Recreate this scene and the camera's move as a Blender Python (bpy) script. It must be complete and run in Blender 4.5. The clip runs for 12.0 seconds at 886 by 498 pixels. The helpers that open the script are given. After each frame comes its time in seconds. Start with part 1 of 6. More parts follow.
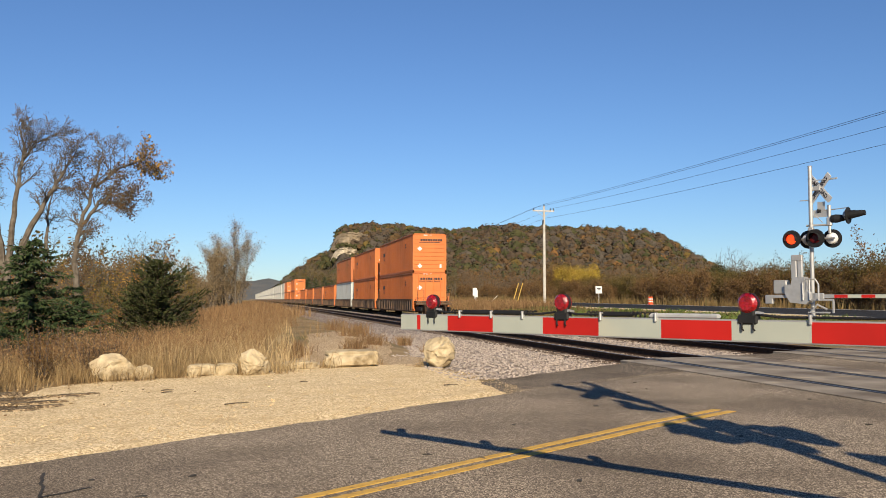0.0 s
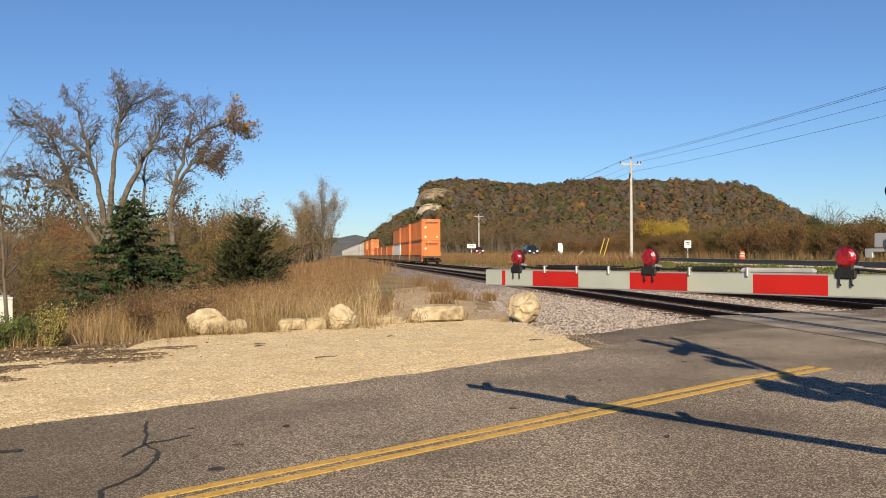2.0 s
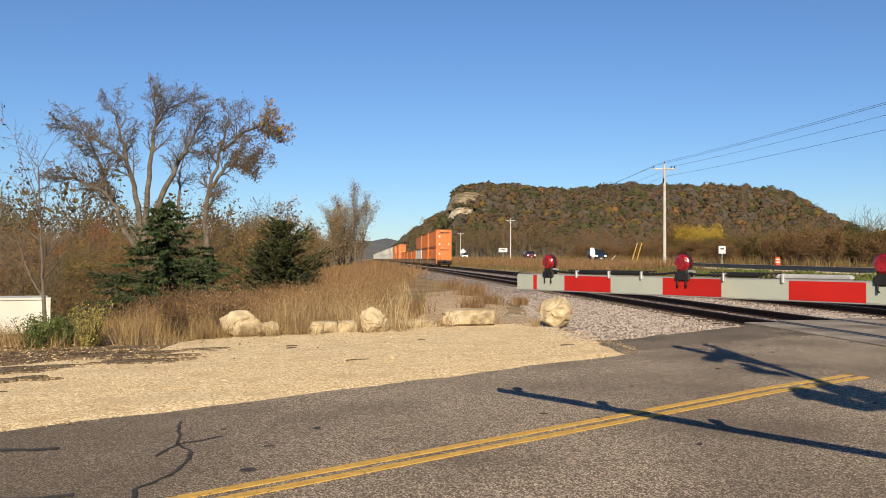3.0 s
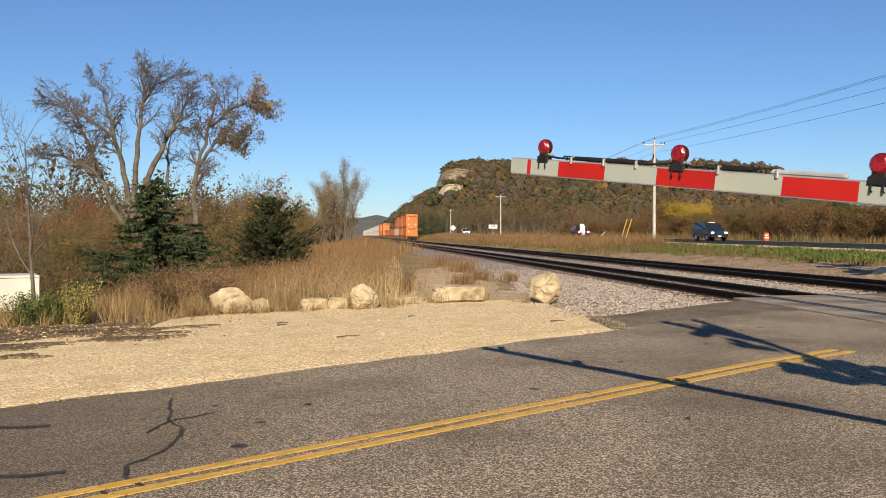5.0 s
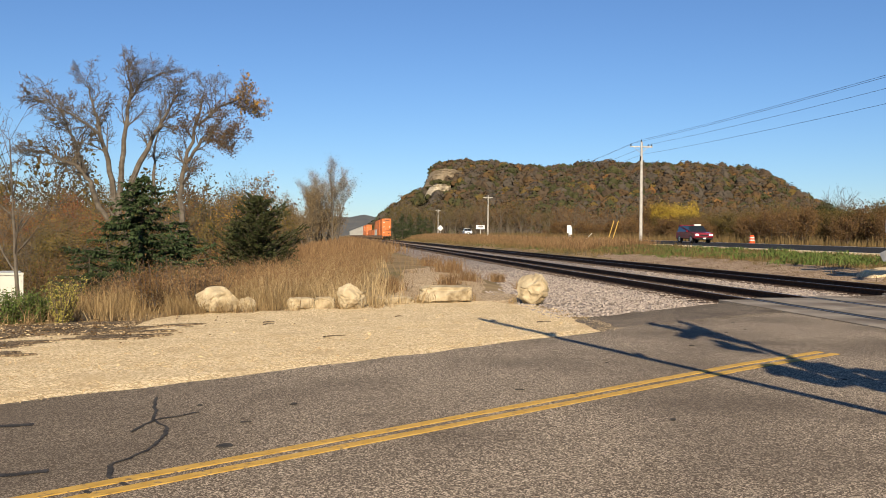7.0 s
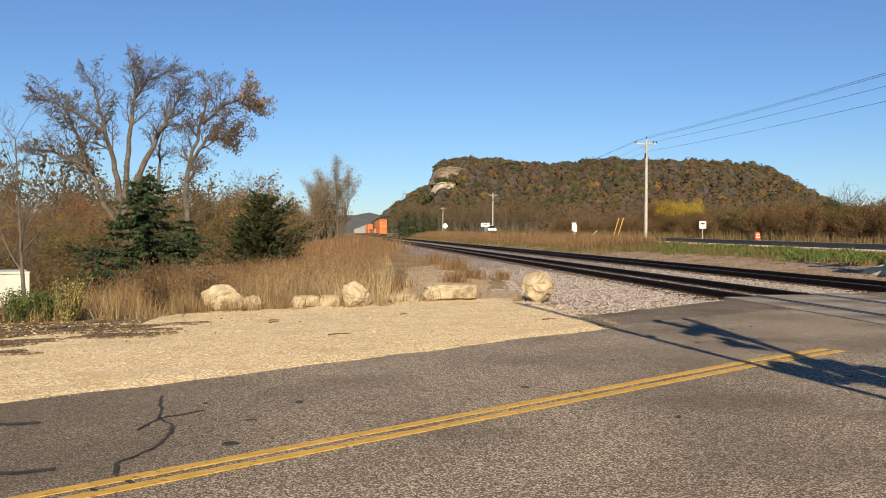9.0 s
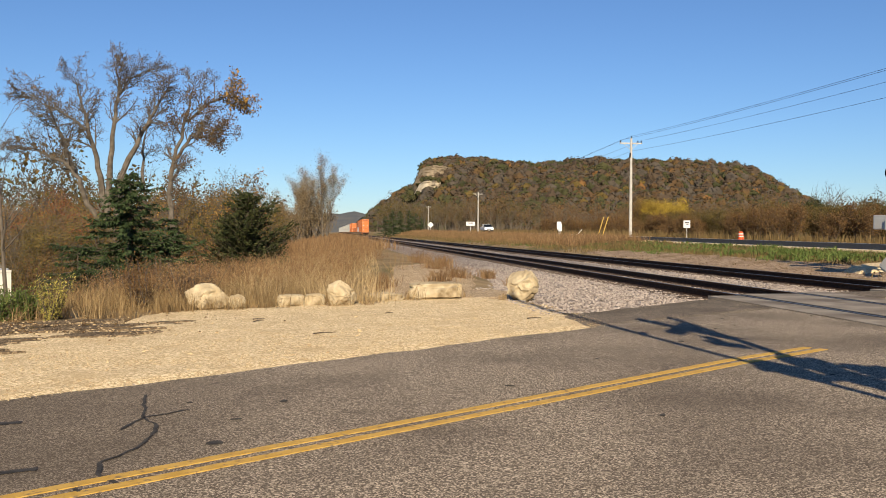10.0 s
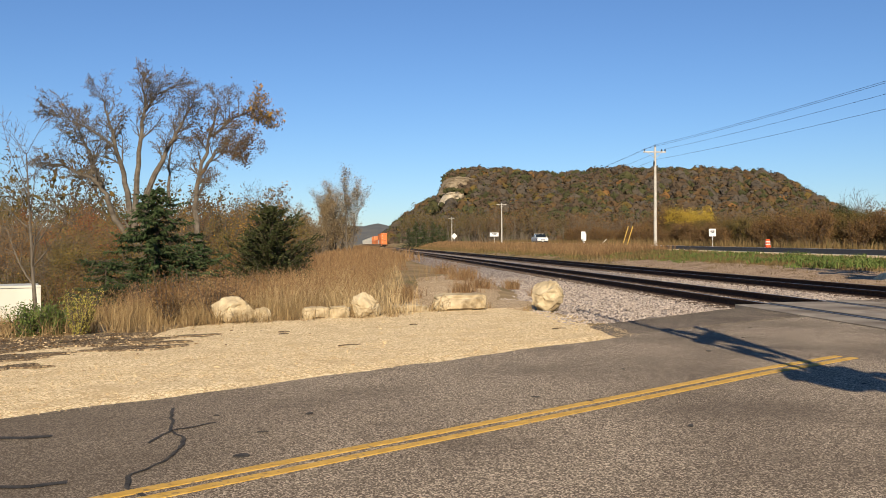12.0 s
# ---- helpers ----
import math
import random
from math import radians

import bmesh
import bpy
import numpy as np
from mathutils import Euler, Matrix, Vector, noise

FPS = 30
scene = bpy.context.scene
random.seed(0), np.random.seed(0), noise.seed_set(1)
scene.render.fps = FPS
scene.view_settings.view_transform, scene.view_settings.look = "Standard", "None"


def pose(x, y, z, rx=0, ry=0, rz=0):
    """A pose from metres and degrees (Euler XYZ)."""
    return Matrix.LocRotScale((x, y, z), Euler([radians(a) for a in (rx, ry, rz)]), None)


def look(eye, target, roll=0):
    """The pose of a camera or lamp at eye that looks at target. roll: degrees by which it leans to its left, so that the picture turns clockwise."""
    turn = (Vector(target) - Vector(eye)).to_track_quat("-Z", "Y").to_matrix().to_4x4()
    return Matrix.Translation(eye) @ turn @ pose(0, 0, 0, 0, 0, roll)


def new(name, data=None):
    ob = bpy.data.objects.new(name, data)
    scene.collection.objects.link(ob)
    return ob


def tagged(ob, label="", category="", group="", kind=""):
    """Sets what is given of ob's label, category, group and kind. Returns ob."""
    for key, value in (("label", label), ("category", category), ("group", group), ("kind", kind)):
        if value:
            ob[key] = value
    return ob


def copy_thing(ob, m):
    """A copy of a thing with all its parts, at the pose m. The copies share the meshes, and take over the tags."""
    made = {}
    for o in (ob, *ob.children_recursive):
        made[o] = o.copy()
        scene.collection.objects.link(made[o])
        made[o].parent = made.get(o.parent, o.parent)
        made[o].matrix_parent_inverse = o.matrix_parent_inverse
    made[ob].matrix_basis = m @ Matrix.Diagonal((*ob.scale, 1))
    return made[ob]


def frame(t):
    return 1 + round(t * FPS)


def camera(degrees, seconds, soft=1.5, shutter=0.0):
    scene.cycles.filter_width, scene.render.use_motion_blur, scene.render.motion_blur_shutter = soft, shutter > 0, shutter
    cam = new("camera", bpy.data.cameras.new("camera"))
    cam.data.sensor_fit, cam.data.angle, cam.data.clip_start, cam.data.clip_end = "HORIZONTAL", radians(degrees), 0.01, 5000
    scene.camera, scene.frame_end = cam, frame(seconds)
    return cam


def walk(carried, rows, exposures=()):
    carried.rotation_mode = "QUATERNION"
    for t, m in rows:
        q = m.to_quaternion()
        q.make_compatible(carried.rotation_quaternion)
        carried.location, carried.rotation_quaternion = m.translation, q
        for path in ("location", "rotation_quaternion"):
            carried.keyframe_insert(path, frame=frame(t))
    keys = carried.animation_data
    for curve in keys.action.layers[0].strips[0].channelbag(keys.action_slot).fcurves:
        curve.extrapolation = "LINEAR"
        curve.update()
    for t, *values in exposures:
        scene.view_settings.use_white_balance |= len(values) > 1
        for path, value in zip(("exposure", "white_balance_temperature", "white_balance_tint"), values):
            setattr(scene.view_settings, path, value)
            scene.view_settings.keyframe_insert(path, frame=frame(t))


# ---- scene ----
cam = camera(54.1, 12.0, soft=0.95)
EYE = (0.0, 0.0, 1.32)
# seconds, yaw, pitch, roll of the hand-held camera
PATH = [
    (0.0, -12.97, 3.32, 0.00),
    (0.5, -12.35, 3.50, -0.45),
    (1.0, -10.37, 2.27, -0.35),
    (1.5, -9.08, 1.57, 0.12),
    (2.0, -7.38, 0.40, 0.26),
    (2.5, -5.85, 0.20, 0.12),
    (3.0, -5.31, 0.66, -0.13),
    (4.8, -5.67, -0.86, -0.06),
    (5.0, -5.96, -0.89, 0.01),
    (5.5, -6.00, -0.79, 0.08),
    (6.0, -5.83, -0.59, -0.45),
    (6.5, -6.19, -0.66, -0.58),
    (7.0, -6.80, -0.87, -0.40),
    (8.8, -6.40, -0.85, 0.10),
    (9.0, -6.48, -1.02, -0.25),
    (9.5, -7.45, -1.14, -0.31),
    (10.0, -7.45, -1.09, -0.33),
    (10.5, -6.09, -0.75, -0.39),
    (11.0, -5.63, -0.37, -0.26),
    (11.5, -5.71, -0.30, 0.07),
    (12.0, -5.88, -0.35, 0.29),
]
walk(cam, [(t, pose(*EYE, 90 + p, r, y)) for t, y, p, r in PATH])

# ---- light ----
SUN_AZ, SUN_EL = 185.5, 25.4
world = bpy.data.worlds.new("world")
scene.world = world
world.use_nodes = True
wn = world.node_tree.nodes
sky = wn.new("ShaderNodeTexSky")
sky.sky_type = "NISHITA"
sky.sun_disc = False
sky.sun_elevation, sky.sun_rotation = radians(SUN_EL), radians(SUN_AZ)
sky.air_density, sky.dust_density, sky.ozone_density = 1.0, 0.05, 4.0
tint = wn.new("ShaderNodeMix")
tint.data_type, tint.blend_type = "RGBA", "MULTIPLY"
tint.inputs[0].default_value = 1.0
tint.inputs[7].default_value = (0.80, 0.96, 1.19, 1)
world.node_tree.links.new(sky.outputs[0], tint.inputs[6])
world.node_tree.links.new(tint.outputs[2], wn["Background"].inputs[0])
wn["Background"].inputs[1].default_value = 0.0535
sun = new("sun", bpy.data.lights.new("sun", "SUN"))
sun.data.energy, sun.data.angle, sun.data.color = 5.0, radians(0.5), (1.0, 0.85, 0.63)
ae = radians(SUN_EL)
sun_from = Vector((math.sin(radians(SUN_AZ)) * math.cos(ae), math.cos(radians(SUN_AZ)) * math.cos(ae), math.sin(ae)))
sun.matrix_basis = look(sun_from * 50, (0, 0, 0))
scene.view_settings.exposure = 0.75


# ---- materials ----
def material(name, c1, c2, scale=8.0, rough=0.8, bump=0.2, bump_scale=None, metal=0.0, c3=None, scale3=0.6, cut3=(0.5, 0.7), glow=None, island=None, spec=0.18, random_by="island", ice=0.0):
    """Two-colour noise, an optional larger stain colour, optional random tint per piece, and bump. Object coordinates, metres."""
    m = bpy.data.materials.new(name)
    m.use_nodes = True
    n, l = m.node_tree.nodes, m.node_tree.links
    b = n["Principled BSDF"]
    co = n.new("ShaderNodeTexCoord")

    def tex(s, detail=6.0):
        t = n.new("ShaderNodeTexNoise")
        t.inputs["Scale"].default_value, t.inputs["Detail"].default_value = s, detail
        l.new(co.outputs["Object"], t.inputs["Vector"])
        return t

    def mix(fac, a, bb, mode="MIX"):
        x = n.new("ShaderNodeMix")
        x.data_type, x.blend_type = "RGBA", mode
        for sock, val in ((x.inputs[0], fac), (x.inputs[6], a), (x.inputs[7], bb)):
            if hasattr(val, "links"):
                l.new(val, sock)
            else:
                sock.default_value = val
        return x.outputs[2]

    def ramp(src, lo, hi):
        r = n.new("ShaderNodeMapRange")
        r.inputs[1].default_value, r.inputs[2].default_value = lo, hi
        l.new(src, r.inputs[0])
        return r.outputs[0]

    t1 = tex(scale)
    col = mix(ramp(t1.outputs[0], 0.35, 0.65), (*c1, 1), (*c2, 1))
    if island:
        if random_by == "island":
            src = n.new("ShaderNodeNewGeometry").outputs["Random Per Island"]
        else:
            src = n.new("ShaderNodeObjectInfo").outputs["Random"]
        cr = n.new("ShaderNodeValToRGB")
        cr.color_ramp.elements[0].color, cr.color_ramp.elements[-1].color = (*island[0], 1), (*island[-1], 1)
        for i in range(1, len(island) - 1):
            cr.color_ramp.elements.new(i / (len(island) - 1)).color = (*island[i], 1)
        l.new(src, cr.inputs[0])
        col = mix(0.75, col, cr.outputs[0])
    if c3:
        t3 = tex(scale3, 4.0)
        col = mix(ramp(t3.outputs[0], *cut3), col, (*c3, 1))
    l.new(col, b.inputs["Base Color"])
    b.inputs["Roughness"].default_value, b.inputs["Metallic"].default_value = rough, metal
    b.inputs["Specular IOR Level"].default_value = spec
    if bump:
        tb = tex(bump_scale or scale * 2.5)
        bp = n.new("ShaderNodeBump")
        bp.inputs["Strength"].default_value, bp.inputs["Distance"].default_value = bump, 0.02
        l.new(tb.outputs[0], bp.inputs["Height"])
        l.new(bp.outputs[0], b.inputs["Normal"])
    if glow:
        b.inputs["Emission Color"].default_value, b.inputs["Emission Strength"].default_value = (*glow[:3], 1), glow[3]
    return m


def speckled(name, dark, mid, light, size, rough=0.9, bump=0.3, stain=None, stain_scale=0.25, cut=(0.5, 0.68), blot=None):
    """Aggregate: Voronoi chips in three tones with relief, and broad stains."""
    m = bpy.data.materials.new(name)
    m.use_nodes = True
    n, l = m.node_tree.nodes, m.node_tree.links
    b = n["Principled BSDF"]
    co = n.new("ShaderNodeTexCoord")
    vo = n.new("ShaderNodeTexVoronoi")
    vo.inputs["Scale"].default_value = 1.0 / size
    l.new(co.outputs["Object"], vo.inputs["Vector"])
    cr = n.new("ShaderNodeValToRGB")
    el = cr.color_ramp.elements
    el[0].color, el[1].color = (*dark, 1), (*light, 1)
    el[0].position, el[1].position = 0.1, 0.95
    el.new(0.6).color = (*mid, 1)
    sep = n.new("ShaderNodeSeparateColor")
    l.new(vo.outputs["Color"], sep.inputs[0])
    l.new(sep.outputs[0], cr.inputs[0])
    no = n.new("ShaderNodeTexNoise")
    no.inputs["Scale"].default_value, no.inputs["Detail"].default_value = stain_scale, 7.0
    l.new(co.outputs["Object"], no.inputs["Vector"])
    mr = n.new("ShaderNodeMapRange")
    mr.inputs[1].default_value, mr.inputs[2].default_value = cut
    mr.inputs[4].default_value = 0.65
    l.new(no.outputs[0], mr.inputs[0])
    mx = n.new("ShaderNodeMix")
    mx.data_type = "RGBA"
    l.new(mr.outputs[0], mx.inputs[0])
    l.new(cr.outputs[0], mx.inputs[6])
    mx.inputs[7].default_value = (*(stain or mid), 1)
    colour = mx.outputs[2]
    if blot:
        # a worn, oil-darkened area with an uneven edge: x, y, radius, strength
        ds = n.new("ShaderNodeVectorMath")
        ds.operation = "DISTANCE"
        l.new(co.outputs["Object"], ds.inputs[0])
        ds.inputs[1].default_value = (blot[0], blot[1], 0)
        ad = n.new("ShaderNodeMath")
        ad.operation = "MULTIPLY_ADD"
        l.new(no.outputs[0], ad.inputs[0])
        ad.inputs[1].default_value = 2.2
        l.new(ds.outputs["Value"], ad.inputs[2])
        fr = n.new("ShaderNodeMapRange")
        fr.inputs[1].default_value, fr.inputs[2].default_value = blot[2] * 0.55 + 1.1, blot[2] + 1.1
        fr.inputs[3].default_value, fr.inputs[4].default_value = blot[3], 0.0
        l.new(ad.outputs[0], fr.inputs[0])
        dk = n.new("ShaderNodeMix")
        dk.data_type = "RGBA"
        l.new(fr.outputs[0], dk.inputs[0])
        l.new(colour, dk.inputs[6])
        dk.inputs[7].default_value = (*dark, 1)
        colour = dk.outputs[2]
    l.new(colour, b.inputs["Base Color"])
    b.inputs["Roughness"].default_value = rough
    b.inputs["Specular IOR Level"].default_value = 0.06
    bp = n.new("ShaderNodeBump")
    bp.inputs["Strength"].default_value, bp.inputs["Distance"].default_value = bump, size * 0.5
    l.new(sep.outputs[1], bp.inputs["Height"])
    l.new(bp.outputs[0], b.inputs["Normal"])
    return m


M = {}
M["asphalt"] = speckled("asphalt", (0.087, 0.068, 0.050), (0.206, 0.166, 0.124), (0.625, 0.514, 0.385), 0.0085, bump=0.45, stain=(0.096, 0.075, 0.057), stain_scale=0.5, cut=(0.44, 0.66), blot=(-2.6, 5.9, 2.5, 0.5))
M["asphalt_apron"] = speckled("asphalt_apron", (0.06, 0.048, 0.036), (0.135, 0.108, 0.082), (0.4, 0.33, 0.25), 0.009, stain=(0.075, 0.06, 0.046), stain_scale=0.7, cut=(0.42, 0.64))
M["asphalt_new"] = speckled("asphalt_new", (0.016, 0.016, 0.018), (0.029, 0.029, 0.030), (0.049, 0.049, 0.049), 0.02, bump=0.3)
M["tar_twig"] = material("tar_twig", (0.057, 0.041, 0.029), (0.098, 0.074, 0.049), 20, 0.9, 0.2)
M["tar"] = material("tar", (0.03, 0.027, 0.024), (0.06, 0.053, 0.045), 14, 0.8, 0.3)
M["yellow_paint"] = material("yellow_paint", (0.48, 0.285, 0.055), (0.56, 0.35, 0.085), 9, 0.75, 0.5, 60, c3=(0.2, 0.14, 0.075), scale3=26, cut3=(0.57, 0.7))
M["white_paint"] = material("white_paint", (0.574, 0.574, 0.558), (0.640, 0.640, 0.623), 6, 0.6, 0.1)
M["gravel"] = speckled("gravel", (0.40, 0.29, 0.155), (0.66, 0.51, 0.30), (0.84, 0.69, 0.45), 0.02, bump=0.45, stain=(0.46, 0.335, 0.185), stain_scale=1.6, cut=(0.5, 0.72))
M["ballast"] = speckled("ballast", (0.111, 0.085, 0.071), (0.266, 0.221, 0.189), (0.443, 0.391, 0.339), 0.045, bump=0.6, stain=(0.177, 0.137, 0.107), stain_scale=0.4)
M["ballast_stone"] = material("ballast_stone", (0.164, 0.139, 0.123), (0.328, 0.295, 0.262), 20, 0.9, 0.3, island=[(0.131, 0.102, 0.086), (0.295, 0.246, 0.213), (0.353, 0.291, 0.246), (0.426, 0.369, 0.320)])
M["verge"] = speckled("verge", (0.200, 0.143, 0.082), (0.420, 0.305, 0.184), (0.600, 0.472, 0.319), 0.025, bump=0.4, stain=(0.330, 0.236, 0.135), stain_scale=0.6)
M["dirt"] = speckled("dirt", (0.164, 0.111, 0.070), (0.312, 0.221, 0.143), (0.492, 0.377, 0.262), 0.05, bump=0.5, stain=(0.197, 0.135, 0.086), stain_scale=0.7)
M["mud"] = speckled("mud", (0.057, 0.041, 0.026), (0.139, 0.100, 0.061), (0.344, 0.262, 0.164), 0.022, bump=0.5, stain=(0.082, 0.059, 0.037), stain_scale=1.8)
M["field"] = material("field", (0.180, 0.123, 0.061), (0.295, 0.213, 0.111), 0.9, 0.95, 0.7, 7, c3=(0.090, 0.090, 0.029), scale3=0.12, cut3=(0.5, 0.62))
M["concrete"] = material("concrete", (0.21, 0.178, 0.14), (0.29, 0.25, 0.2), 3.0, 0.85, 0.25, 30, c3=(0.13, 0.105, 0.08), scale3=0.9, cut3=(0.45, 0.65))
M["rail"] = material("rail", (0.030, 0.017, 0.011), (0.053, 0.030, 0.019), 9, 0.75, 0.2, metal=0.3)
M["rail_top"] = material("rail_top", (0.15, 0.14, 0.135), (0.22, 0.21, 0.2), 3, 0.42, 0.0, metal=1.0)
M["tie"] = material("tie", (0.041, 0.029, 0.022), (0.090, 0.066, 0.049), 6, 0.9, 0.5)
M["limestone"] = material("limestone", (0.30, 0.235, 0.14), (0.46, 0.38, 0.25), 5.0, 0.9, 1.0, 18, c3=(0.17, 0.125, 0.07), scale3=2.4, cut3=(0.55, 0.66))
M["orange"] = material("orange", (0.50, 0.15, 0.043), (0.45, 0.13, 0.037), 0.6, 0.55, 0.05, c3=(0.36, 0.115, 0.038), scale3=0.35)
M["orange_faded"] = material("orange_faded", (0.394, 0.131, 0.049), (0.344, 0.115, 0.045), 0.6, 0.6, 0.05, c3=(0.262, 0.115, 0.049), scale3=0.4)
M["pale"] = material("pale", (0.369, 0.394, 0.394), (0.435, 0.459, 0.451), 0.6, 0.5, 0.05, c3=(0.369, 0.369, 0.344), scale3=0.4)
M["white_box"] = material("white_box", (0.451, 0.443, 0.394), (0.517, 0.500, 0.443), 0.5, 0.5, 0.05, c3=(0.377, 0.361, 0.312), scale3=0.3)
M["dark_print"] = material("dark_print", (0.025, 0.021, 0.025), (0.041, 0.033, 0.033), 5, 0.6, 0.0)
M["car_steel"] = material("car_steel", (0.041, 0.029, 0.023), (0.090, 0.061, 0.045), 1.5, 0.8, 0.2, c3=(0.131, 0.082, 0.049), scale3=0.8)
M["black"] = material("black", (0.010, 0.010, 0.011), (0.018, 0.018, 0.019), 8, 0.55, 0.05)
M["rubber"] = material("rubber", (0.012, 0.012, 0.012), (0.025, 0.025, 0.025), 20, 0.8, 0.1)
M["aluminium"] = material("aluminium", (0.377, 0.377, 0.377), (0.451, 0.451, 0.451), 5, 0.45, 0.05, metal=0.6, c3=(0.394, 0.385, 0.369), scale3=2.0)
M["sheet_white"] = material("sheet_white", (0.293, 0.316, 0.277), (0.331, 0.351, 0.308), 2.5, 0.45, 0.04, c3=(0.370, 0.362, 0.293), scale3=1.4)
M["sheet_red"] = material("sheet_red", (0.344, 0.014, 0.011), (0.394, 0.016, 0.013), 2.5, 0.4, 0.04, c3=(0.295, 0.014, 0.012), scale3=1.4)
M["lens_red"] = material("lens_red", (0.06, 0.001, 0.003), (0.26, 0.004, 0.007), 45, 0.15, 0.3, 60, glow=(1.0, 0.02, 0.02, 0.03), spec=0.8)
M["lens_lit"] = material("lens_lit", (0.492, 0.041, 0.008), (0.492, 0.041, 0.008), 30, 0.3, 0.0, glow=(1.0, 0.05, 0.01, 1.312))
M["lens_dark"] = material("lens_dark", (0.057, 0.005, 0.007), (0.082, 0.008, 0.008), 30, 0.2, 0.0)
M["sign_white"] = material("sign_white", (0.502, 0.502, 0.502), (0.558, 0.558, 0.558), 2, 0.5, 0.02)
M["pole_wood"] = material("pole_wood", (0.328, 0.307, 0.279), (0.426, 0.410, 0.377), 2.2, 0.9, 0.3, 16)
M["wire"] = material("wire", (0.041, 0.041, 0.045), (0.066, 0.066, 0.070), 2, 0.6, 0.0)
M["bark"] = material("bark", (0.072, 0.058, 0.045), (0.129, 0.110, 0.087), 5, 0.9, 0.6, 22)
M["bark_dark"] = material("bark_dark", (0.056, 0.043, 0.034), (0.105, 0.083, 0.065), 5, 0.9, 0.6, 22)
M["needles"] = material("needles", (0.021, 0.039, 0.015), (0.046, 0.069, 0.024), 2, 0.7, 0.0, island=[(0.016, 0.031, 0.012), (0.032, 0.052, 0.018), (0.060, 0.078, 0.028)])
M["cedar"] = material("cedar", (0.025, 0.037, 0.012), (0.049, 0.057, 0.018), 2, 0.7, 0.0, island=[(0.021, 0.030, 0.011), (0.041, 0.049, 0.016), (0.070, 0.066, 0.025)])
M["leaf_gold"] = material("leaf_gold", (0.197, 0.112, 0.026), (0.262, 0.157, 0.039), 2, 0.7, 0.0, island=[(0.105, 0.066, 0.023), (0.210, 0.112, 0.026), (0.295, 0.151, 0.026), (0.328, 0.210, 0.052)])
M["leaf_brown"] = material("leaf_brown", (0.095, 0.053, 0.023), (0.130, 0.074, 0.030), 2, 0.8, 0.0, island=[(0.053, 0.033, 0.015), (0.101, 0.055, 0.023), (0.148, 0.078, 0.027), (0.088, 0.068, 0.023)])
M["leaf_tan"] = material("leaf_tan", (0.138, 0.076, 0.033), (0.188, 0.106, 0.043), 2, 0.8, 0.0, island=[(0.077, 0.047, 0.022), (0.146, 0.080, 0.033), (0.214, 0.114, 0.040), (0.129, 0.099, 0.033)])
M["leaf_pale"] = material("leaf_pale", (0.16, 0.115, 0.065), (0.22, 0.16, 0.09), 2, 0.8, 0.0, island=[(0.11, 0.08, 0.045), (0.18, 0.13, 0.07), (0.25, 0.19, 0.11)])
M["leaf_olive"] = material("leaf_olive", (0.059, 0.047, 0.015), (0.095, 0.068, 0.023), 2, 0.8, 0.0, island=[(0.030, 0.029, 0.008), (0.071, 0.055, 0.015), (0.118, 0.074, 0.020), (0.059, 0.058, 0.015)])
M["leaf_moss"] = material("leaf_moss", (0.088, 0.071, 0.023), (0.141, 0.102, 0.033), 2, 0.8, 0.0, island=[(0.044, 0.043, 0.013), (0.106, 0.082, 0.023), (0.177, 0.110, 0.030), (0.088, 0.086, 0.023)])
M["leaf_rust"] = material("leaf_rust", (0.164, 0.049, 0.021), (0.230, 0.074, 0.029), 2, 0.8, 0.0, island=[(0.098, 0.033, 0.016), (0.197, 0.061, 0.025), (0.246, 0.107, 0.037)])
M["leaf_yellow"] = material("leaf_yellow", (0.288, 0.192, 0.019), (0.352, 0.243, 0.032), 2, 0.8, 0.0, island=[(0.192, 0.141, 0.019), (0.320, 0.224, 0.025), (0.384, 0.269, 0.045)])
M["leaf_lime"] = material("leaf_lime", (0.230, 0.205, 0.043), (0.306, 0.262, 0.068), 2, 0.8, 0.0, island=[(0.145, 0.139, 0.030), (0.272, 0.238, 0.051), (0.383, 0.303, 0.085)])
M["weed_green"] = material("weed_green", (0.06, 0.10, 0.02), (0.10, 0.14, 0.032), 2, 0.8, 0.0, island=[(0.035, 0.055, 0.014), (0.07, 0.1, 0.022), (0.12, 0.135, 0.04)])
M["grass_dry"] = material("grass_dry", (0.195, 0.124, 0.055), (0.272, 0.182, 0.084), 2, 0.9, 0.0, island=[(0.098, 0.065, 0.033), (0.169, 0.110, 0.052), (0.234, 0.162, 0.078), (0.325, 0.247, 0.130)])
M["straw_pale"] = material("straw_pale", (0.3, 0.215, 0.11), (0.38, 0.29, 0.16), 2, 0.9, 0.0, island=[(0.2, 0.14, 0.07), (0.3, 0.215, 0.11), (0.42, 0.32, 0.18)])
M["grass_rust"] = material("grass_rust", (0.130, 0.071, 0.033), (0.177, 0.100, 0.048), 2, 0.9, 0.0, island=[(0.077, 0.048, 0.026), (0.153, 0.089, 0.044), (0.201, 0.124, 0.059), (0.271, 0.189, 0.100)])
M["grass_field"] = material("grass_field", (0.130, 0.089, 0.037), (0.173, 0.121, 0.052), 2, 0.9, 0.0, island=[(0.037, 0.039, 0.015), (0.089, 0.061, 0.026), (0.125, 0.081, 0.034), (0.178, 0.125, 0.057)])
M["hill_brown"] = material("hill_brown", (0.056, 0.040, 0.027), (0.074, 0.053, 0.034), 0.11, 0.95, 0.8, 0.9)
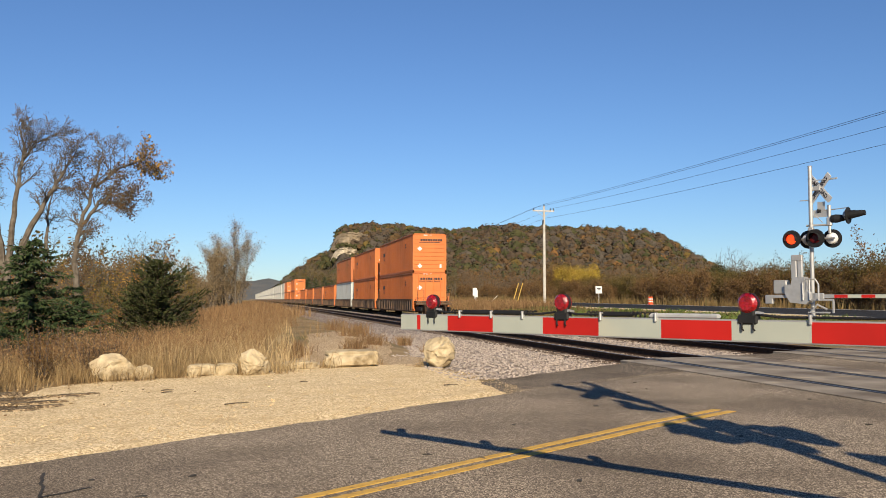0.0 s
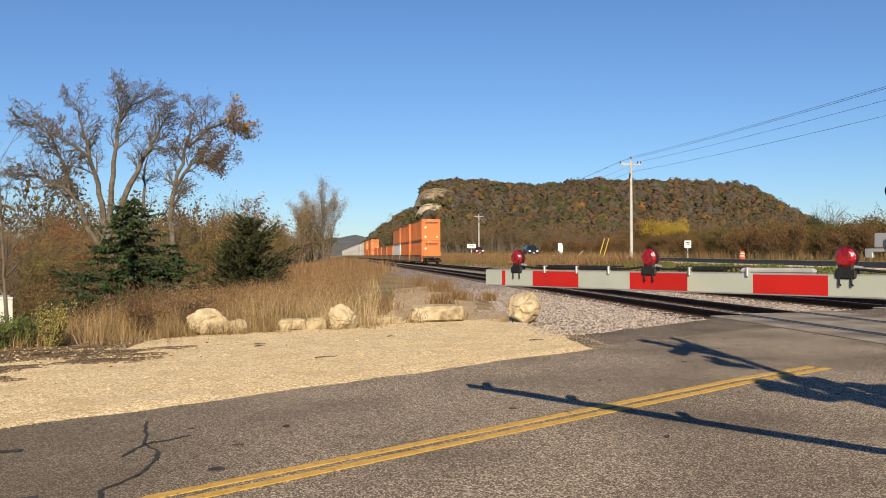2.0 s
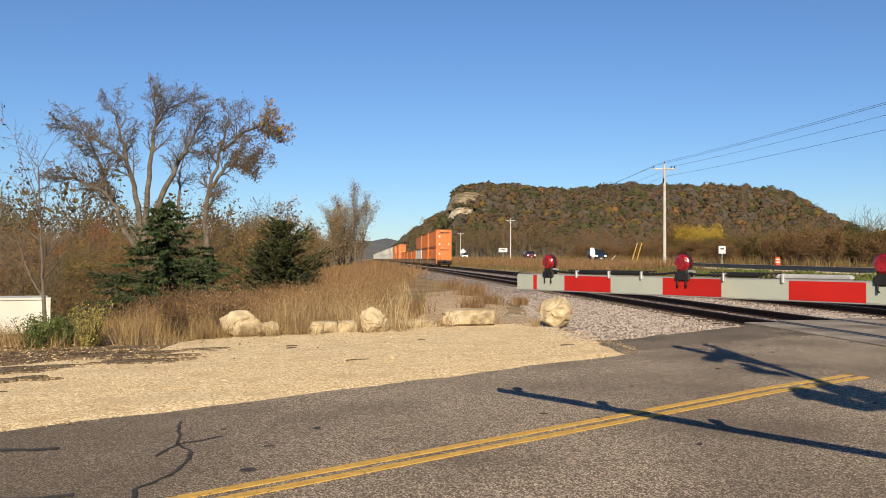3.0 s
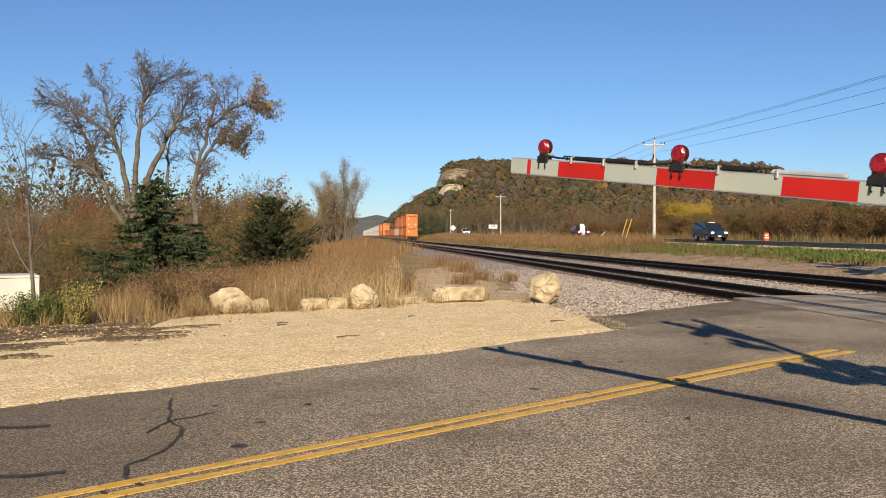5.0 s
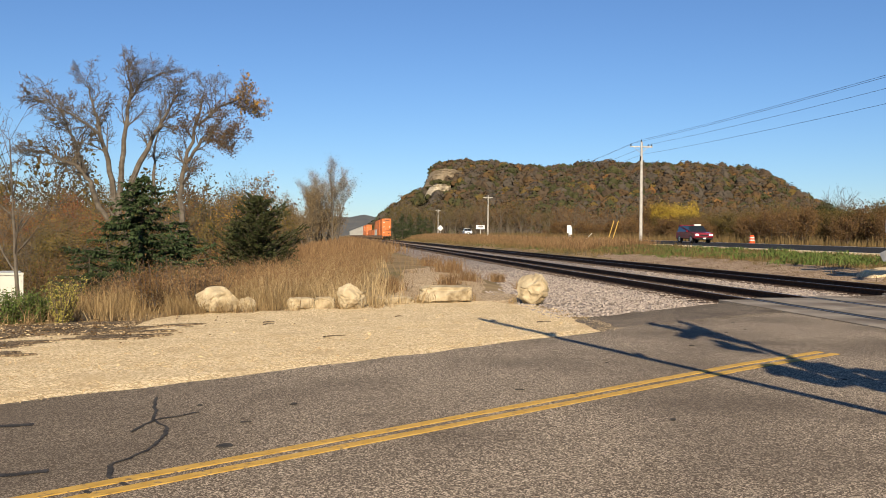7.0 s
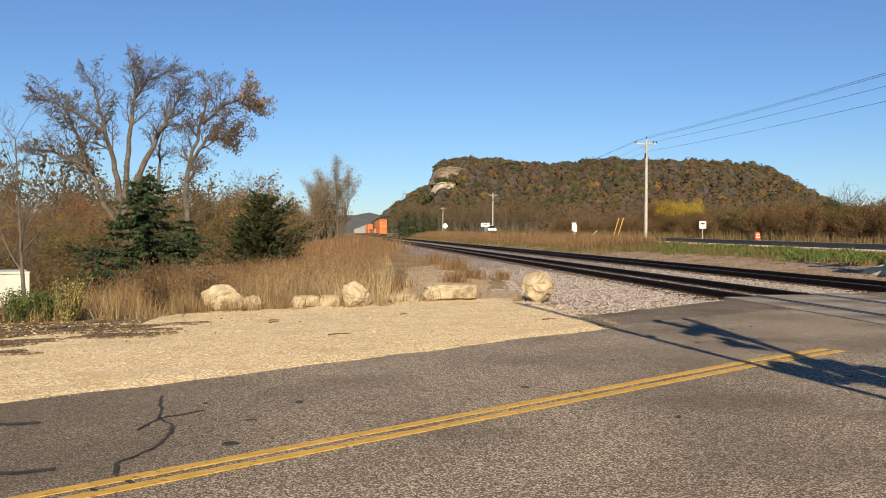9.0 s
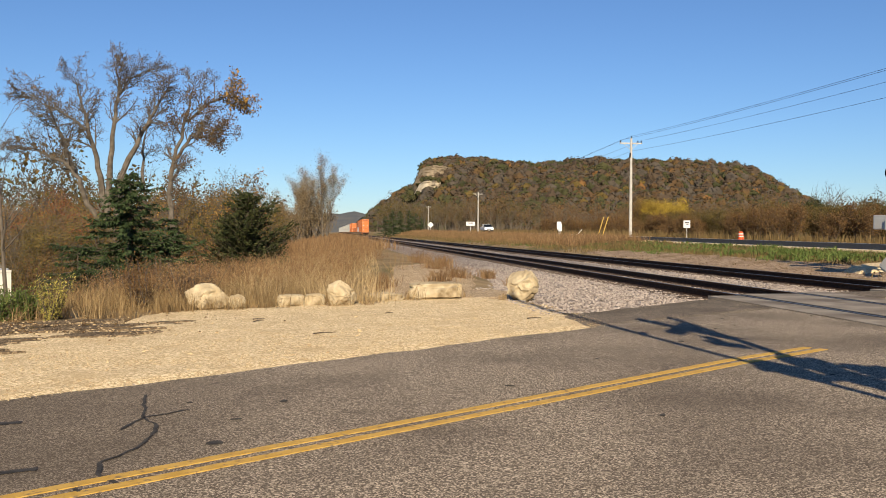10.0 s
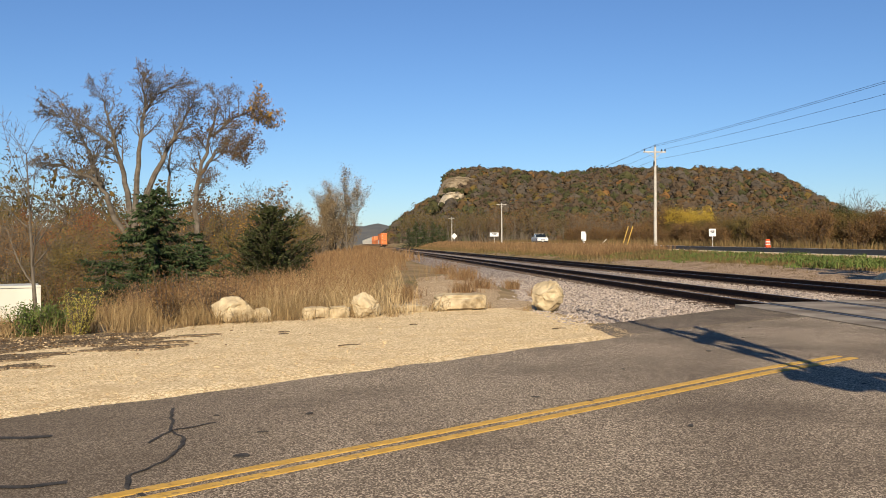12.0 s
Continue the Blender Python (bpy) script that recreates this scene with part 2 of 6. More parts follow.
M["hill_olive"] = material("hill_olive", (0.037, 0.039, 0.016), (0.055, 0.053, 0.022), 0.11, 0.95, 0.8, 0.9)
M["hill_rust"] = material("hill_rust", (0.074, 0.045, 0.024), (0.093, 0.058, 0.024), 0.11, 0.95, 0.8, 0.9)
M["hill_gold"] = material("hill_gold", (0.083, 0.060, 0.021), (0.111, 0.076, 0.021), 0.11, 0.95, 0.8, 0.9)
M["hill_grey"] = material("hill_grey", (0.062, 0.052, 0.041), (0.076, 0.062, 0.048), 0.11, 0.95, 0.8, 0.9)
M["hill_orange"] = material("hill_orange", (0.135, 0.067, 0.024), (0.158, 0.085, 0.030), 0.11, 0.95, 0.8, 0.9)
M["hill_ground"] = material("hill_ground", (0.062, 0.052, 0.034), (0.107, 0.084, 0.052), 0.05, 0.95, 0.5, 0.4)
M["cliff_rock"] = material("cliff_rock", (0.164, 0.127, 0.086), (0.246, 0.197, 0.135), 0.15, 0.95, 1.0, 0.5, c3=(0.090, 0.070, 0.045), scale3=0.1)
M["cliff_pale"] = material("cliff_pale", (0.389, 0.328, 0.236), (0.533, 0.461, 0.348), 0.2, 0.95, 1.0, 0.6, c3=(0.205, 0.164, 0.113), scale3=0.12)
M["sleeve"] = material("sleeve", (0.24, 0.25, 0.26), (0.36, 0.36, 0.36), 9, 0.15, 0.05, spec=0.7)
# haze of distance is put into the ridge's blue-grey base colour
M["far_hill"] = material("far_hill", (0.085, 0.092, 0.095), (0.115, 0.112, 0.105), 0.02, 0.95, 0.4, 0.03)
M["glass_dark"] = material("glass_dark", (0.012, 0.015, 0.018), (0.016, 0.021, 0.025), 2, 0.08, 0.0, spec=0.7)
M["van_paint"] = material("van_paint", (0.006, 0.015, 0.030), (0.008, 0.018, 0.034), 1, 0.25, 0.0, spec=0.6)
M["red_paint"] = material("red_paint", (0.164, 0.010, 0.016), (0.197, 0.012, 0.021), 1, 0.25, 0.0, spec=0.6)
M["white_car"] = material("white_car", (0.574, 0.574, 0.574), (0.615, 0.615, 0.615), 1, 0.3, 0.0)
M["headlight"] = material("headlight", (0.738, 0.738, 0.697), (0.738, 0.738, 0.697), 1, 0.2, 0.0, glow=(1, 0.95, 0.85, 1.312))
M["plastic_orange"] = material("plastic_orange", (0.697, 0.090, 0.025), (0.656, 0.082, 0.025), 3, 0.5, 0.0)
M["guy_yellow"] = material("guy_yellow", (0.45, 0.3, 0.06), (0.4, 0.26, 0.07), 3, 0.6, 0.0)


# ---- mesh tools ----
class MB:
    """Gathers vertices and faces for one mesh."""

    def __init__(self):
        self.v, self.f = [], []

    def add(self, v, f):
        k = len(self.v)
        self.v.extend(v)
        self.f.extend([tuple(i + k for i in q) for q in f])

    def box(self, c, s, r=None, bev=0.0):
        x, y, z = (k / 2 for k in s)
        if bev:
            b = min(bev, x * 0.9, y * 0.9, z * 0.9)
            rings = [(-z, b), (-z + b, 0), (z - b, 0), (z, b)]
            v = []
            for zz, i in rings:
                X, Y = x - i, y - i
                v += [(-X + b, -Y, zz), (X - b, -Y, zz), (X, -Y + b, zz), (X, Y - b, zz), (X - b, Y, zz), (-X + b, Y, zz), (-X, Y - b, zz), (-X, -Y + b, zz)]
            f = [tuple(range(7, -1, -1)), tuple(range(24, 32))]
            for k in range(3):
                for i in range(8):
                    j = (i + 1) % 8
                    f.append((k * 8 + i, k * 8 + j, k * 8 + 8 + j, k * 8 + 8 + i))
        else:
            v = [(-x, -y, -z), (x, -y, -z), (x, y, -z), (-x, y, -z), (-x, -y, z), (x, -y, z), (x, y, z), (-x, y, z)]
            f = [(3, 2, 1, 0), (4, 5, 6, 7), (0, 1, 5, 4), (1, 2, 6, 5), (2, 3, 7, 6), (3, 0, 4, 7)]
        m = Matrix.Translation(c) @ (r or Matrix())
        self.add([tuple(m @ Vector(p)) for p in v], f)
        return self

    def tube(self, pts, radii, n=6, cap=True):
        pts = [Vector(p) for p in pts]
        ring = []
        up = Vector((0.13, 0.21, 0.97))
        for i, p in enumerate(pts):
            d = (pts[min(i + 1, len(pts) - 1)] - pts[max(i - 1, 0)])
            d = d.normalized() if d.length > 1e-9 else Vector((0, 0, 1))
            a = d.cross(up)
            if a.length < 0.05:
                a = d.cross(Vector((1, 0, 0)))
            a.normalize()
            b = d.cross(a)
            r = radii[i] if hasattr(radii, "__len__") else radii
            ring += [tuple(p + a * (math.cos(k * math.tau / n) * r) + b * (math.sin(k * math.tau / n) * r)) for k in range(n)]
        f = []
        for i in range(len(pts) - 1):
            for k in range(n):
                j = (k + 1) % n
                f.append((i * n + k, i * n + j, i * n + n + j, i * n + n + k))
        if cap:
            f.append(tuple(range(n - 1, -1, -1)))
            f.append(tuple(range((len(pts) - 1) * n, len(pts) * n)))
        self.add(ring, f)
        return self

    def prism(self, outline, depth, m):
        """An outline in x and z, extruded along y by depth, set at m."""
        n = len(outline)
        v = [m @ Vector((x, -depth / 2, z)) for x, z in outline] + [m @ Vector((x, depth / 2, z)) for x, z in outline]
        f = [tuple(range(n)), tuple(range(2 * n - 1, n - 1, -1))]
        f += [(i, i + n, (i + 1) % n + n, (i + 1) % n) for i in range(n)]
        self.add([tuple(p) for p in v], f)
        return self

    def mesh(self, name, mat, smooth=False):
        me = bpy.data.meshes.new(name)
        me.from_pydata(self.v, [], self.f)
        if smooth:
            me.polygons.foreach_set("use_smooth", [True] * len(me.polygons))
        me.materials.append(mat)
        me.update()
        return me


def part(name, mb, mat, parent=None, label="", smooth=False, at=None):
    ob = new(name, mb.mesh(name, mat, smooth))
    if parent:
        ob.parent = parent
    if at is not None:
        ob.matrix_basis = at
    if label:
        ob["label"] = label
    return ob


def holder(name, at, label, category, group=""):
    ob = new(name)
    ob.empty_display_size = 0.2
    ob.matrix_basis = at
    return tagged(ob, label, category, group)


def many(name, v, f, mat, parent=None, label=""):
    """One mesh from numpy arrays."""
    me = bpy.data.meshes.new(name)
    me.from_pydata(v.tolist(), [], [q if q[-1] != q[-2] else q[:3] for q in f.tolist()])
    me.materials.append(mat)
    me.update()
    ob = new(name, me)
    ob.parent = parent
    if label:
        ob["label"] = label
    return ob


def smoothstep(a, b, x):
    t = np.clip((x - a) / (b - a), 0, 1)
    return t * t * (3 - 2 * t)


# ---- the ground's shape ----
RAIL_Z = 0.092
ROAD_DIR = Vector((0.846, 0.533, 0)).normalized()
ROAD_LEFT = Vector((-ROAD_DIR.y, ROAD_DIR.x, 0))
ROAD_MID, ROAD_HALF = 4.66, 2.97


def road_uv(x, y):
    return x * ROAD_DIR.x + y * ROAD_DIR.y, x * ROAD_LEFT.x + y * ROAD_LEFT.y - ROAD_MID


def edge_y(x, m):
    """y where the line at offset m from the road's middle meets x."""
    return (ROAD_MID + m - x * ROAD_LEFT.x) / ROAD_LEFT.y


def apron_y(x):
    """Far end of the paved crossing at x."""
    return np.where(x < 7.4, 13.0 + 0.84 * (x - 3.6), 16.2 + 0.4 * (x - 7.4))


def highway_z(y):
    return np.clip(0.72 + 0.0055 * (y - 70), 0.4, 1.5)


def height(x, y):
    """The ground's height at x, y (arrays)."""
    x, y = np.asarray(x, float), np.asarray(y, float)
    u, m = road_uv(x, y)
    base = 0.02 * np.clip(x, -8, 4)
    low = smoothstep(3.2, 6.5, x) * (1 - smoothstep(16.0, 18.5, x))
    bed = base * (1 - low) - 0.2 * low
    cross = smoothstep(-0.3, 0.1, apron_y(x) - y) * smoothstep(-0.3, 0.1, y - edge_y(x, -3.3))
    z = base * cross + bed * (1 - cross)
    hz = highway_z(y)
    rise = smoothstep(17, 25.5, x)
    z = z * (1 - rise) + hz * rise
    z = z - 0.5 * smoothstep(41.5, 46, x) * smoothstep(-400, -200, -x)
    left = smoothstep(1.0, 10.0, -x) * smoothstep(15.0, 22.0, y + 0.4 * np.minimum(x + 4, 0))
    z = z - 1.3 * left
    z = z + 0.25 * smoothstep(18, 24, y) * np.exp(-((x - 2.0) / 2.2) ** 2)
    return z


def hz(x, y):
    return float(height(x, y))


def grid_mesh(xs, ys, zoff, rough=0.0):
    X, Y = np.meshgrid(xs, ys)
    Z = height(X, Y) + zoff
    if rough:
        Z = Z + rough * (np.sin(X * 1.7 + 3 * np.sin(Y * 0.9)) * np.sin(Y * 1.3 + 2 * np.sin(X * 0.7)))
    return X, Y, Z


def faces_of(nx, ny):
    i = np.arange((ny - 1) * nx).reshape(ny - 1, nx)[:, :-1].ravel()
    return np.stack([i, i + 1, i + nx + 1, i + nx], 1)


def axis(*spans):
    out = []
    for a, b, n in spans:
        out += list(np.linspace(a, b, n, endpoint=False))
    return np.array(out + [spans[-1][1]])


# ground sheet, sunk under the paved and gravelled patches
gx = axis((-4000, -400, 10), (-400, -60, 14), (-60, -12, 24), (-12, 46, 145), (46, 120, 26), (120, 600, 20), (600, 4000, 10))
gy = axis((-1500, -100, 10), (-100, -10, 18), (-10, 40, 126), (40, 120, 60), (120, 420, 50), (420, 4500, 24))
GX, GY, GZ = grid_mesh(gx, gy, 0.0, 0.02)
GU, GM = road_uv(GX, GY)
GZ = GZ - 0.09 * smoothstep(2.4, 3.0, GM) * (1 - smoothstep(8.0, 8.7, GM)) * (1 - smoothstep(3.0, 3.4, GX)) * (1 - smoothstep(9.8, 10.3, GU))
GZ = GZ - 0.12 * (1 - smoothstep(3.05, 3.5, np.abs(GM))) - 0.1 * smoothstep(3.6, 4.6, GX) * (1 - smoothstep(15.5, 16.2, GX)) - 0.22 * smoothstep(24.5, 26, GX) * (1 - smoothstep(41, 42, GX))
ground = many("ground", np.stack([GX.ravel(), GY.ravel(), GZ.ravel()], 1), faces_of(len(gx), len(gy)), M["field"])
tagged(ground, "dry brown autumn grassland and bare soil", "ground", kind="structure")


def strip(name, us, half, to_xy, zoff, mat, cross=8, wob=0.0, thick=0.1):
    """A paved strip laid over the ground, with a skirt."""
    v = []
    ms = np.linspace(-1, 1, cross + 1)
    for i, u in enumerate(us):
        for j, k in enumerate(ms):
            w = wob * (noise.noise((u * 0.9, k * 7, 3.0)) + 0.5 * noise.noise((u * 3.1, k * 5, 9.0))) if abs(k) == 1 else 0
            x, y = to_xy(u, k * half + w)
            v.append((x, y, hz(x, y) + zoff))
    v = np.array(v)
    n = cross + 1
    f = faces_of(n, len(us))
    lower = v - np.array([0, 0, thick])
    k = len(v)
    sk = []
    for i in range(len(us) - 1):
        for e in (0, n - 1):
            a, b = i * n + e, (i + 1) * n + e
            sk.append((a, b, b + k, a + k) if e else (b, a, a + k, b + k))
    return many(name, np.concatenate([v, lower]), np.concatenate([f, np.array(sk)]), mat)


def road_xy(u, m):
    p = ROAD_DIR * u + ROAD_LEFT * (ROAD_MID + m)
    return p.x, p.y


road = strip("road", axis((-60, -6, 40), (-6, 30, 110), (30, 46, 16)), ROAD_HALF, road_xy, 0.0, M["asphalt"], cross=12, wob=0.10)
tagged(road, "worn grey asphalt road with light aggregate showing", "road", kind="structure")
highway = strip("highway", axis((-260, 20, 30), (20, 160, 50), (160, 600, 40)), 7.0, lambda u, m: (33.6 + m, u), 0.0, M["asphalt_new"], cross=6, thick=0.3)
tagged(highway, "dark smooth asphalt highway", "road", kind="structure")
for off, label in ((-6.3, "white edge line on the highway"), (6.2, "white edge line on the highway")):
    ln = strip("edge_line", axis((-260, 20, 30), (20, 160, 50), (160, 600, 40)), 0.08, lambda u, m, o=off: (33.6 + o + m, u), 0.012, M["white_paint"], cross=1, thick=0.01)
    tagged(ln, label, "road marking", kind="structure")
shoulder = strip("highway_shoulder", axis((-260, 20, 30), (20, 160, 50), (160, 600, 40)), 0.9, lambda u, m: (25.75 + m, u), 0.03, M["gravel"], cross=3, wob=0.4, thick=0.3)
tagged(shoulder, "pale gravel shoulder along the highway", "road", kind="structure")

# asphalt apron beside the crossing
av = []
ax_ = axis((2.6, 7.4, 40), (7.4, 17.0, 40))
for k in range(9):
    for x in ax_:
        y0, y1 = edge_y(x, 2.86), max(float(apron_y(x)) + 0.15 * noise.noise((x * 2.2, 3, 1)), edge_y(x, 2.9))
        y = y0 + (y1 - y0) * k / 8
        av.append((x, y, 0.02 * min(x, 4) + 0.003 - (0.09 if k == 8 else 0.05 if k == 0 else 0)))
apron = many("crossing_apron", np.array(av), faces_of(len(ax_), 9), M["asphalt_apron"])
tagged(apron, "patched grey asphalt apron beside the crossing", "road", kind="structure")

# double yellow line
for off in (-0.09, 0.09):
    ln = strip("yellow_line", axis((-40, -4, 20), (-4, 9.15, 60)), 0.046, lambda u, m, o=off: road_xy(u, m + o), 0.006, M["yellow_paint"], cross=1, wob=0.006, thick=0.005)
    tagged(ln, "yellow painted centre line on asphalt", "road marking", kind="structure")


def patch(name, cx, cy, rx, ry, zoff, mat, label, turn=0.0, n=40, seed=0.0, jag=0.3, category="ground"):
    """An irregular thin patch on the ground."""
    v, f = [(cx, cy, hz(cx, cy) + zoff)], []
    rings = 5
    for r in range(1, rings + 1):
        for i in range(n):
            a = i * math.tau / n
            k = 1 + jag * noise.noise((math.cos(a) * 1.5 + seed, math.sin(a) * 1.5, seed)) + 0.4 * jag * noise.noise((math.cos(a) * 6 + seed, math.sin(a) * 6, 5.0))
            x, y = rx * k * math.cos(a) * r / rings, ry * k * math.sin(a) * r / rings
            x, y = x * math.cos(turn) - y * math.sin(turn), x * math.sin(turn) + y * math.cos(turn)
            z = hz(cx + x, cy + y) + zoff - (zoff + 0.04 if r == rings else 0)
            v.append((cx + x, cy + y, z))
    for i in range(n):
        j = (i + 1) % n
        f.append((0, 1 + i, 1 + j))
        for r in range(rings - 1):
            a = 1 + r * n
            f.append((a + i, a + n + i, a + n + j, a + j))
    mb = MB()
    mb.add(v, f)
    return tagged(part(name, mb, mat), label, category, kind="structure")


# gravel lot between road and boulders
def lot_far(u):
    """Far edge of the gravel lot as an offset from the road's middle."""
    return np.interp(u, [-40, 2.5, 3.25, 3.73, 4.82, 5.82, 6.62, 8.15, 9.2, 10.0, 10.9, 11.3], [8.2, 8.07, 7.8, 7.5, 8.9, 9.5, 9.5, 9.1, 9.0, 8.9, 8.7, 7.6])


lv = []
lus = axis((-40, 0, 40), (0, 11.1, 110))
NC = 22
for u in lus:
    far = float(lot_far(u)) + 0.35 * noise.noise((u * 0.8, 1.0, 2.0)) + 0.15 * noise.noise((u * 4, 1.0, 2.0))
    for j in range(NC + 1):
        m0 = max(2.88, (u * ROAD_DIR.x - 3.5 - 0.25 * noise.noise((u * 2.0, 7, 7))) / ROAD_DIR.y - ROAD_MID)
        m = m0 + (max(far, m0 + 0.02) - m0) * j / NC
        x, y = road_xy(u, m)
        z = hz(x, y) + 0.018 + 0.014 * float(smoothstep(7.8, 8.4, m)) + 0.012 * noise.noise((x * 1.5, y * 1.5, 0)) - (0.024 if j == 0 else 0.06 if j == NC else 0)
        lv.append((x, y, z))
lot = many("gravel_lot", np.array(lv), faces_of(NC + 1, len(lus)), M["gravel"])
tagged(lot, "pale tan crushed gravel pull-off beside the road", "gravel", kind="structure")
for k, (x, y, rx, ry) in enumerate([(-3.6, 12.7, 0.9, 0.45), (-4.9, 12.6, 1.2, 0.75), (-2.7, 12.3, 0.45, 0.13), (-6.4, 12.5, 1.5, 0.95), (-3.9, 13.5, 0.9, 0.4), (-2.4, 13.1, 0.3, 0.12), (-3.0, 11.7, 0.75, 0.22), (-4.6, 11.1, 1.1, 0.5), (-3.9, 10.2, 0.5, 0.22), (-5.6, 10.6, 1.0, 0.5)]):
    patch("mud_patch", x, y, rx, ry, 0.04, M["mud"], "dark brown bare soil edging the gravel", 0.2, seed=2.0 + k * 3, jag=0.9)
shoulder = strip("highway_shoulder", axis((-100, 20, 20), (20, 160, 50), (160, 400, 20)), 1.1, lambda u, m: (25.6 + m, u), 0.02, M["gravel"], cross=4, wob=0.1, thick=0.2)
tagged(shoulder, "pale gravel shoulder beside the highway", "road shoulder", kind="structure")
patch("sand_bank", 19.2, 27.5, 1.9, 1.5, 0.16, M["gravel"], "pale sandy soil heap beside the tracks", 0.6, seed=8.0)
patch("dirt_verge", 18.3, 40.0, 1.9, 24.0, 0.025, M["dirt"], "bare reddish soil strip along the tracks", 0.0, seed=11.0)

patch("gravel_verge", 2.5, 17.4, 1.9, 1.3, 0.03, M["verge"], "tan and grey stony verge behind the boulders", 0.1, seed=21.0)
patch("gravel_verge", 2.6, 22.5, 1.3, 7.2, 0.02, M["verge"], "tan and grey stony verge beside the ballast", -0.1, seed=14.0)

# tar repairs on the road
def tar_line(pts, w, name="tar_seal"):
    mb = MB()
    for (x0, y0), (x1, y1) in zip(pts, pts[1:]):
        d = Vector((x1 - x0, y1 - y0, 0))
        nrm = Vector((-d.y, d.x, 0)).normalized()
        q = []
        for k in range(7):
            c = Vector((x0, y0, 0)) + d * (k / 6)
            ww = w * (0.75 + 0.6 * noise.noise((c.x * 9, c.y * 9, 1)))
            for s in (-1, 1):
                p = c + nrm * (s * ww) + Vector((noise.noise((c.x * 7, c.y * 7, 3)), noise.noise((c.x * 7, c.y * 7, 8)), 0)) * 0.03
                q.append((p.x, p.y, hz(p.x, p.y) + 0.005))
        mb.add(q, [(2 * k, 2 * k + 1, 2 * k + 3, 2 * k + 2) for k in range(6)])
    return tagged(part(name, mb, M["tar"]), "black tar crack seal on the asphalt", "road repair", kind="structure")


tar_line([(-1.50, 7.36), (-1.37, 6.69), (-1.32, 6.43), (-1.16, 6.11), (-1.15, 5.79), (-1.19, 5.51), (-1.32, 5.20)], 0.016)
tar_line([(-1.32, 6.43), (-1.21, 6.54), (-1.02, 6.66)], 0.016)
tar_line([(-1.32, 6.43), (-1.37, 6.23), (-1.39, 6.06)], 0.018)
tar_line([(-1.32, 5.20), (-1.26, 4.96), (-1.11, 4.74)], 0.018)
tar_line([(-2.80, 6.50), (-2.36, 6.43), (-2.16, 6.44)], 0.05)
tar_line([(-2.21, 5.13), (-1.82, 5.09), (-1.63, 5.13)], 0.05)
patch("tar_spot", -0.71, 5.57, 0.062, 0.055, 0.008, M["tar"], "small black tar spot on the asphalt", 0, seed=1.0, jag=0.2, category="road repair")
rs = random.Random(5)
for k in range(26):
    u, m = rs.uniform(1, 13), rs.uniform(-2.6, 2.6)
    x, y = road_xy(u, m)
    patch("tar_spot", x, y, rs.uniform(0.015, 0.05), rs.uniform(0.015, 0.03), 0.008, M["tar"], "small black tar spot on the asphalt", rs.uniform(0, 3), n=12, seed=k, category="road repair")

r7 = random.Random(17)
for k in range(10):
    u, m = r7.uniform(1.5, 10.0), r7.uniform(3.6, 7.6)
    x, y = road_xy(u, m)
    if x > 3.2:
        continue
    a, L = r7.uniform(-0.4, 0.6), r7.uniform(0.1, 0.34)
    z = hz(x, y) + 0.03
    tw = part("twig", MB().tube([(x, y, z), (x + L * 0.5 * math.cos(a), y + L * 0.5 * math.sin(a) + 0.012, z + 0.005), (x + L * math.cos(a), y + L * math.sin(a), z)], [0.009, 0.007, 0.004], 5), M["tar_twig"])
    tagged(tw, "small dark dead twig lying on the gravel", "twig", "twigs on the gravel")

# ---- railway ----
TRACKS = ((8.98, "near"), (13.70, "far"))
bx = axis((3.2, 7.0, 18), (7.0, 15.6, 36), (15.6, 17.2, 8))


def bed_z(x):
    return np.interp(x, [3.2, 5.0, 6.9, 7.4, 10.5, 11.3, 12.1, 15.2, 15.6, 17.2], [0.07, 0.0, -0.085, -0.098, -0.098, -0.13, -0.098, -0.098, -0.13, -0.17])



def ballast_strip(y_of, name):
    """Ballast bed between two ends that follow the road's edge."""
    v = []
    ts = np.linspace(0, 1, 200) ** 2.2
    for t in ts:
        for j, x in enumerate(bx):
            a, b = y_of(x)
            y = a + (b - a) * t
            wig = 0.5 * noise.noise((y * 0.6, 4.0, j * 0.02)) if j == 0 else 0
            z = float(bed_z(x)) + 0.03 * noise.noise((x * 3, y * 3, 0)) + 0.015 * noise.noise((x * 9, y * 9, 0))
            if j in (0, len(bx) - 1):
                z = hz(x, y) - 0.06
            v.append((x + wig, y, z))
    ob = many(name, np.array(v), faces_of(len(bx), len(ts)), M["ballast"])
    return tagged(ob, "grey and pink crushed stone track ballast", "ballast", kind="structure")


ballast_strip(lambda x: (float(apron_y(x)) - 0.1, 900.0), "ballast_bed")
ballast_strip(lambda x: (edge_y(x, -3.15), -160.0), "ballast_bed")

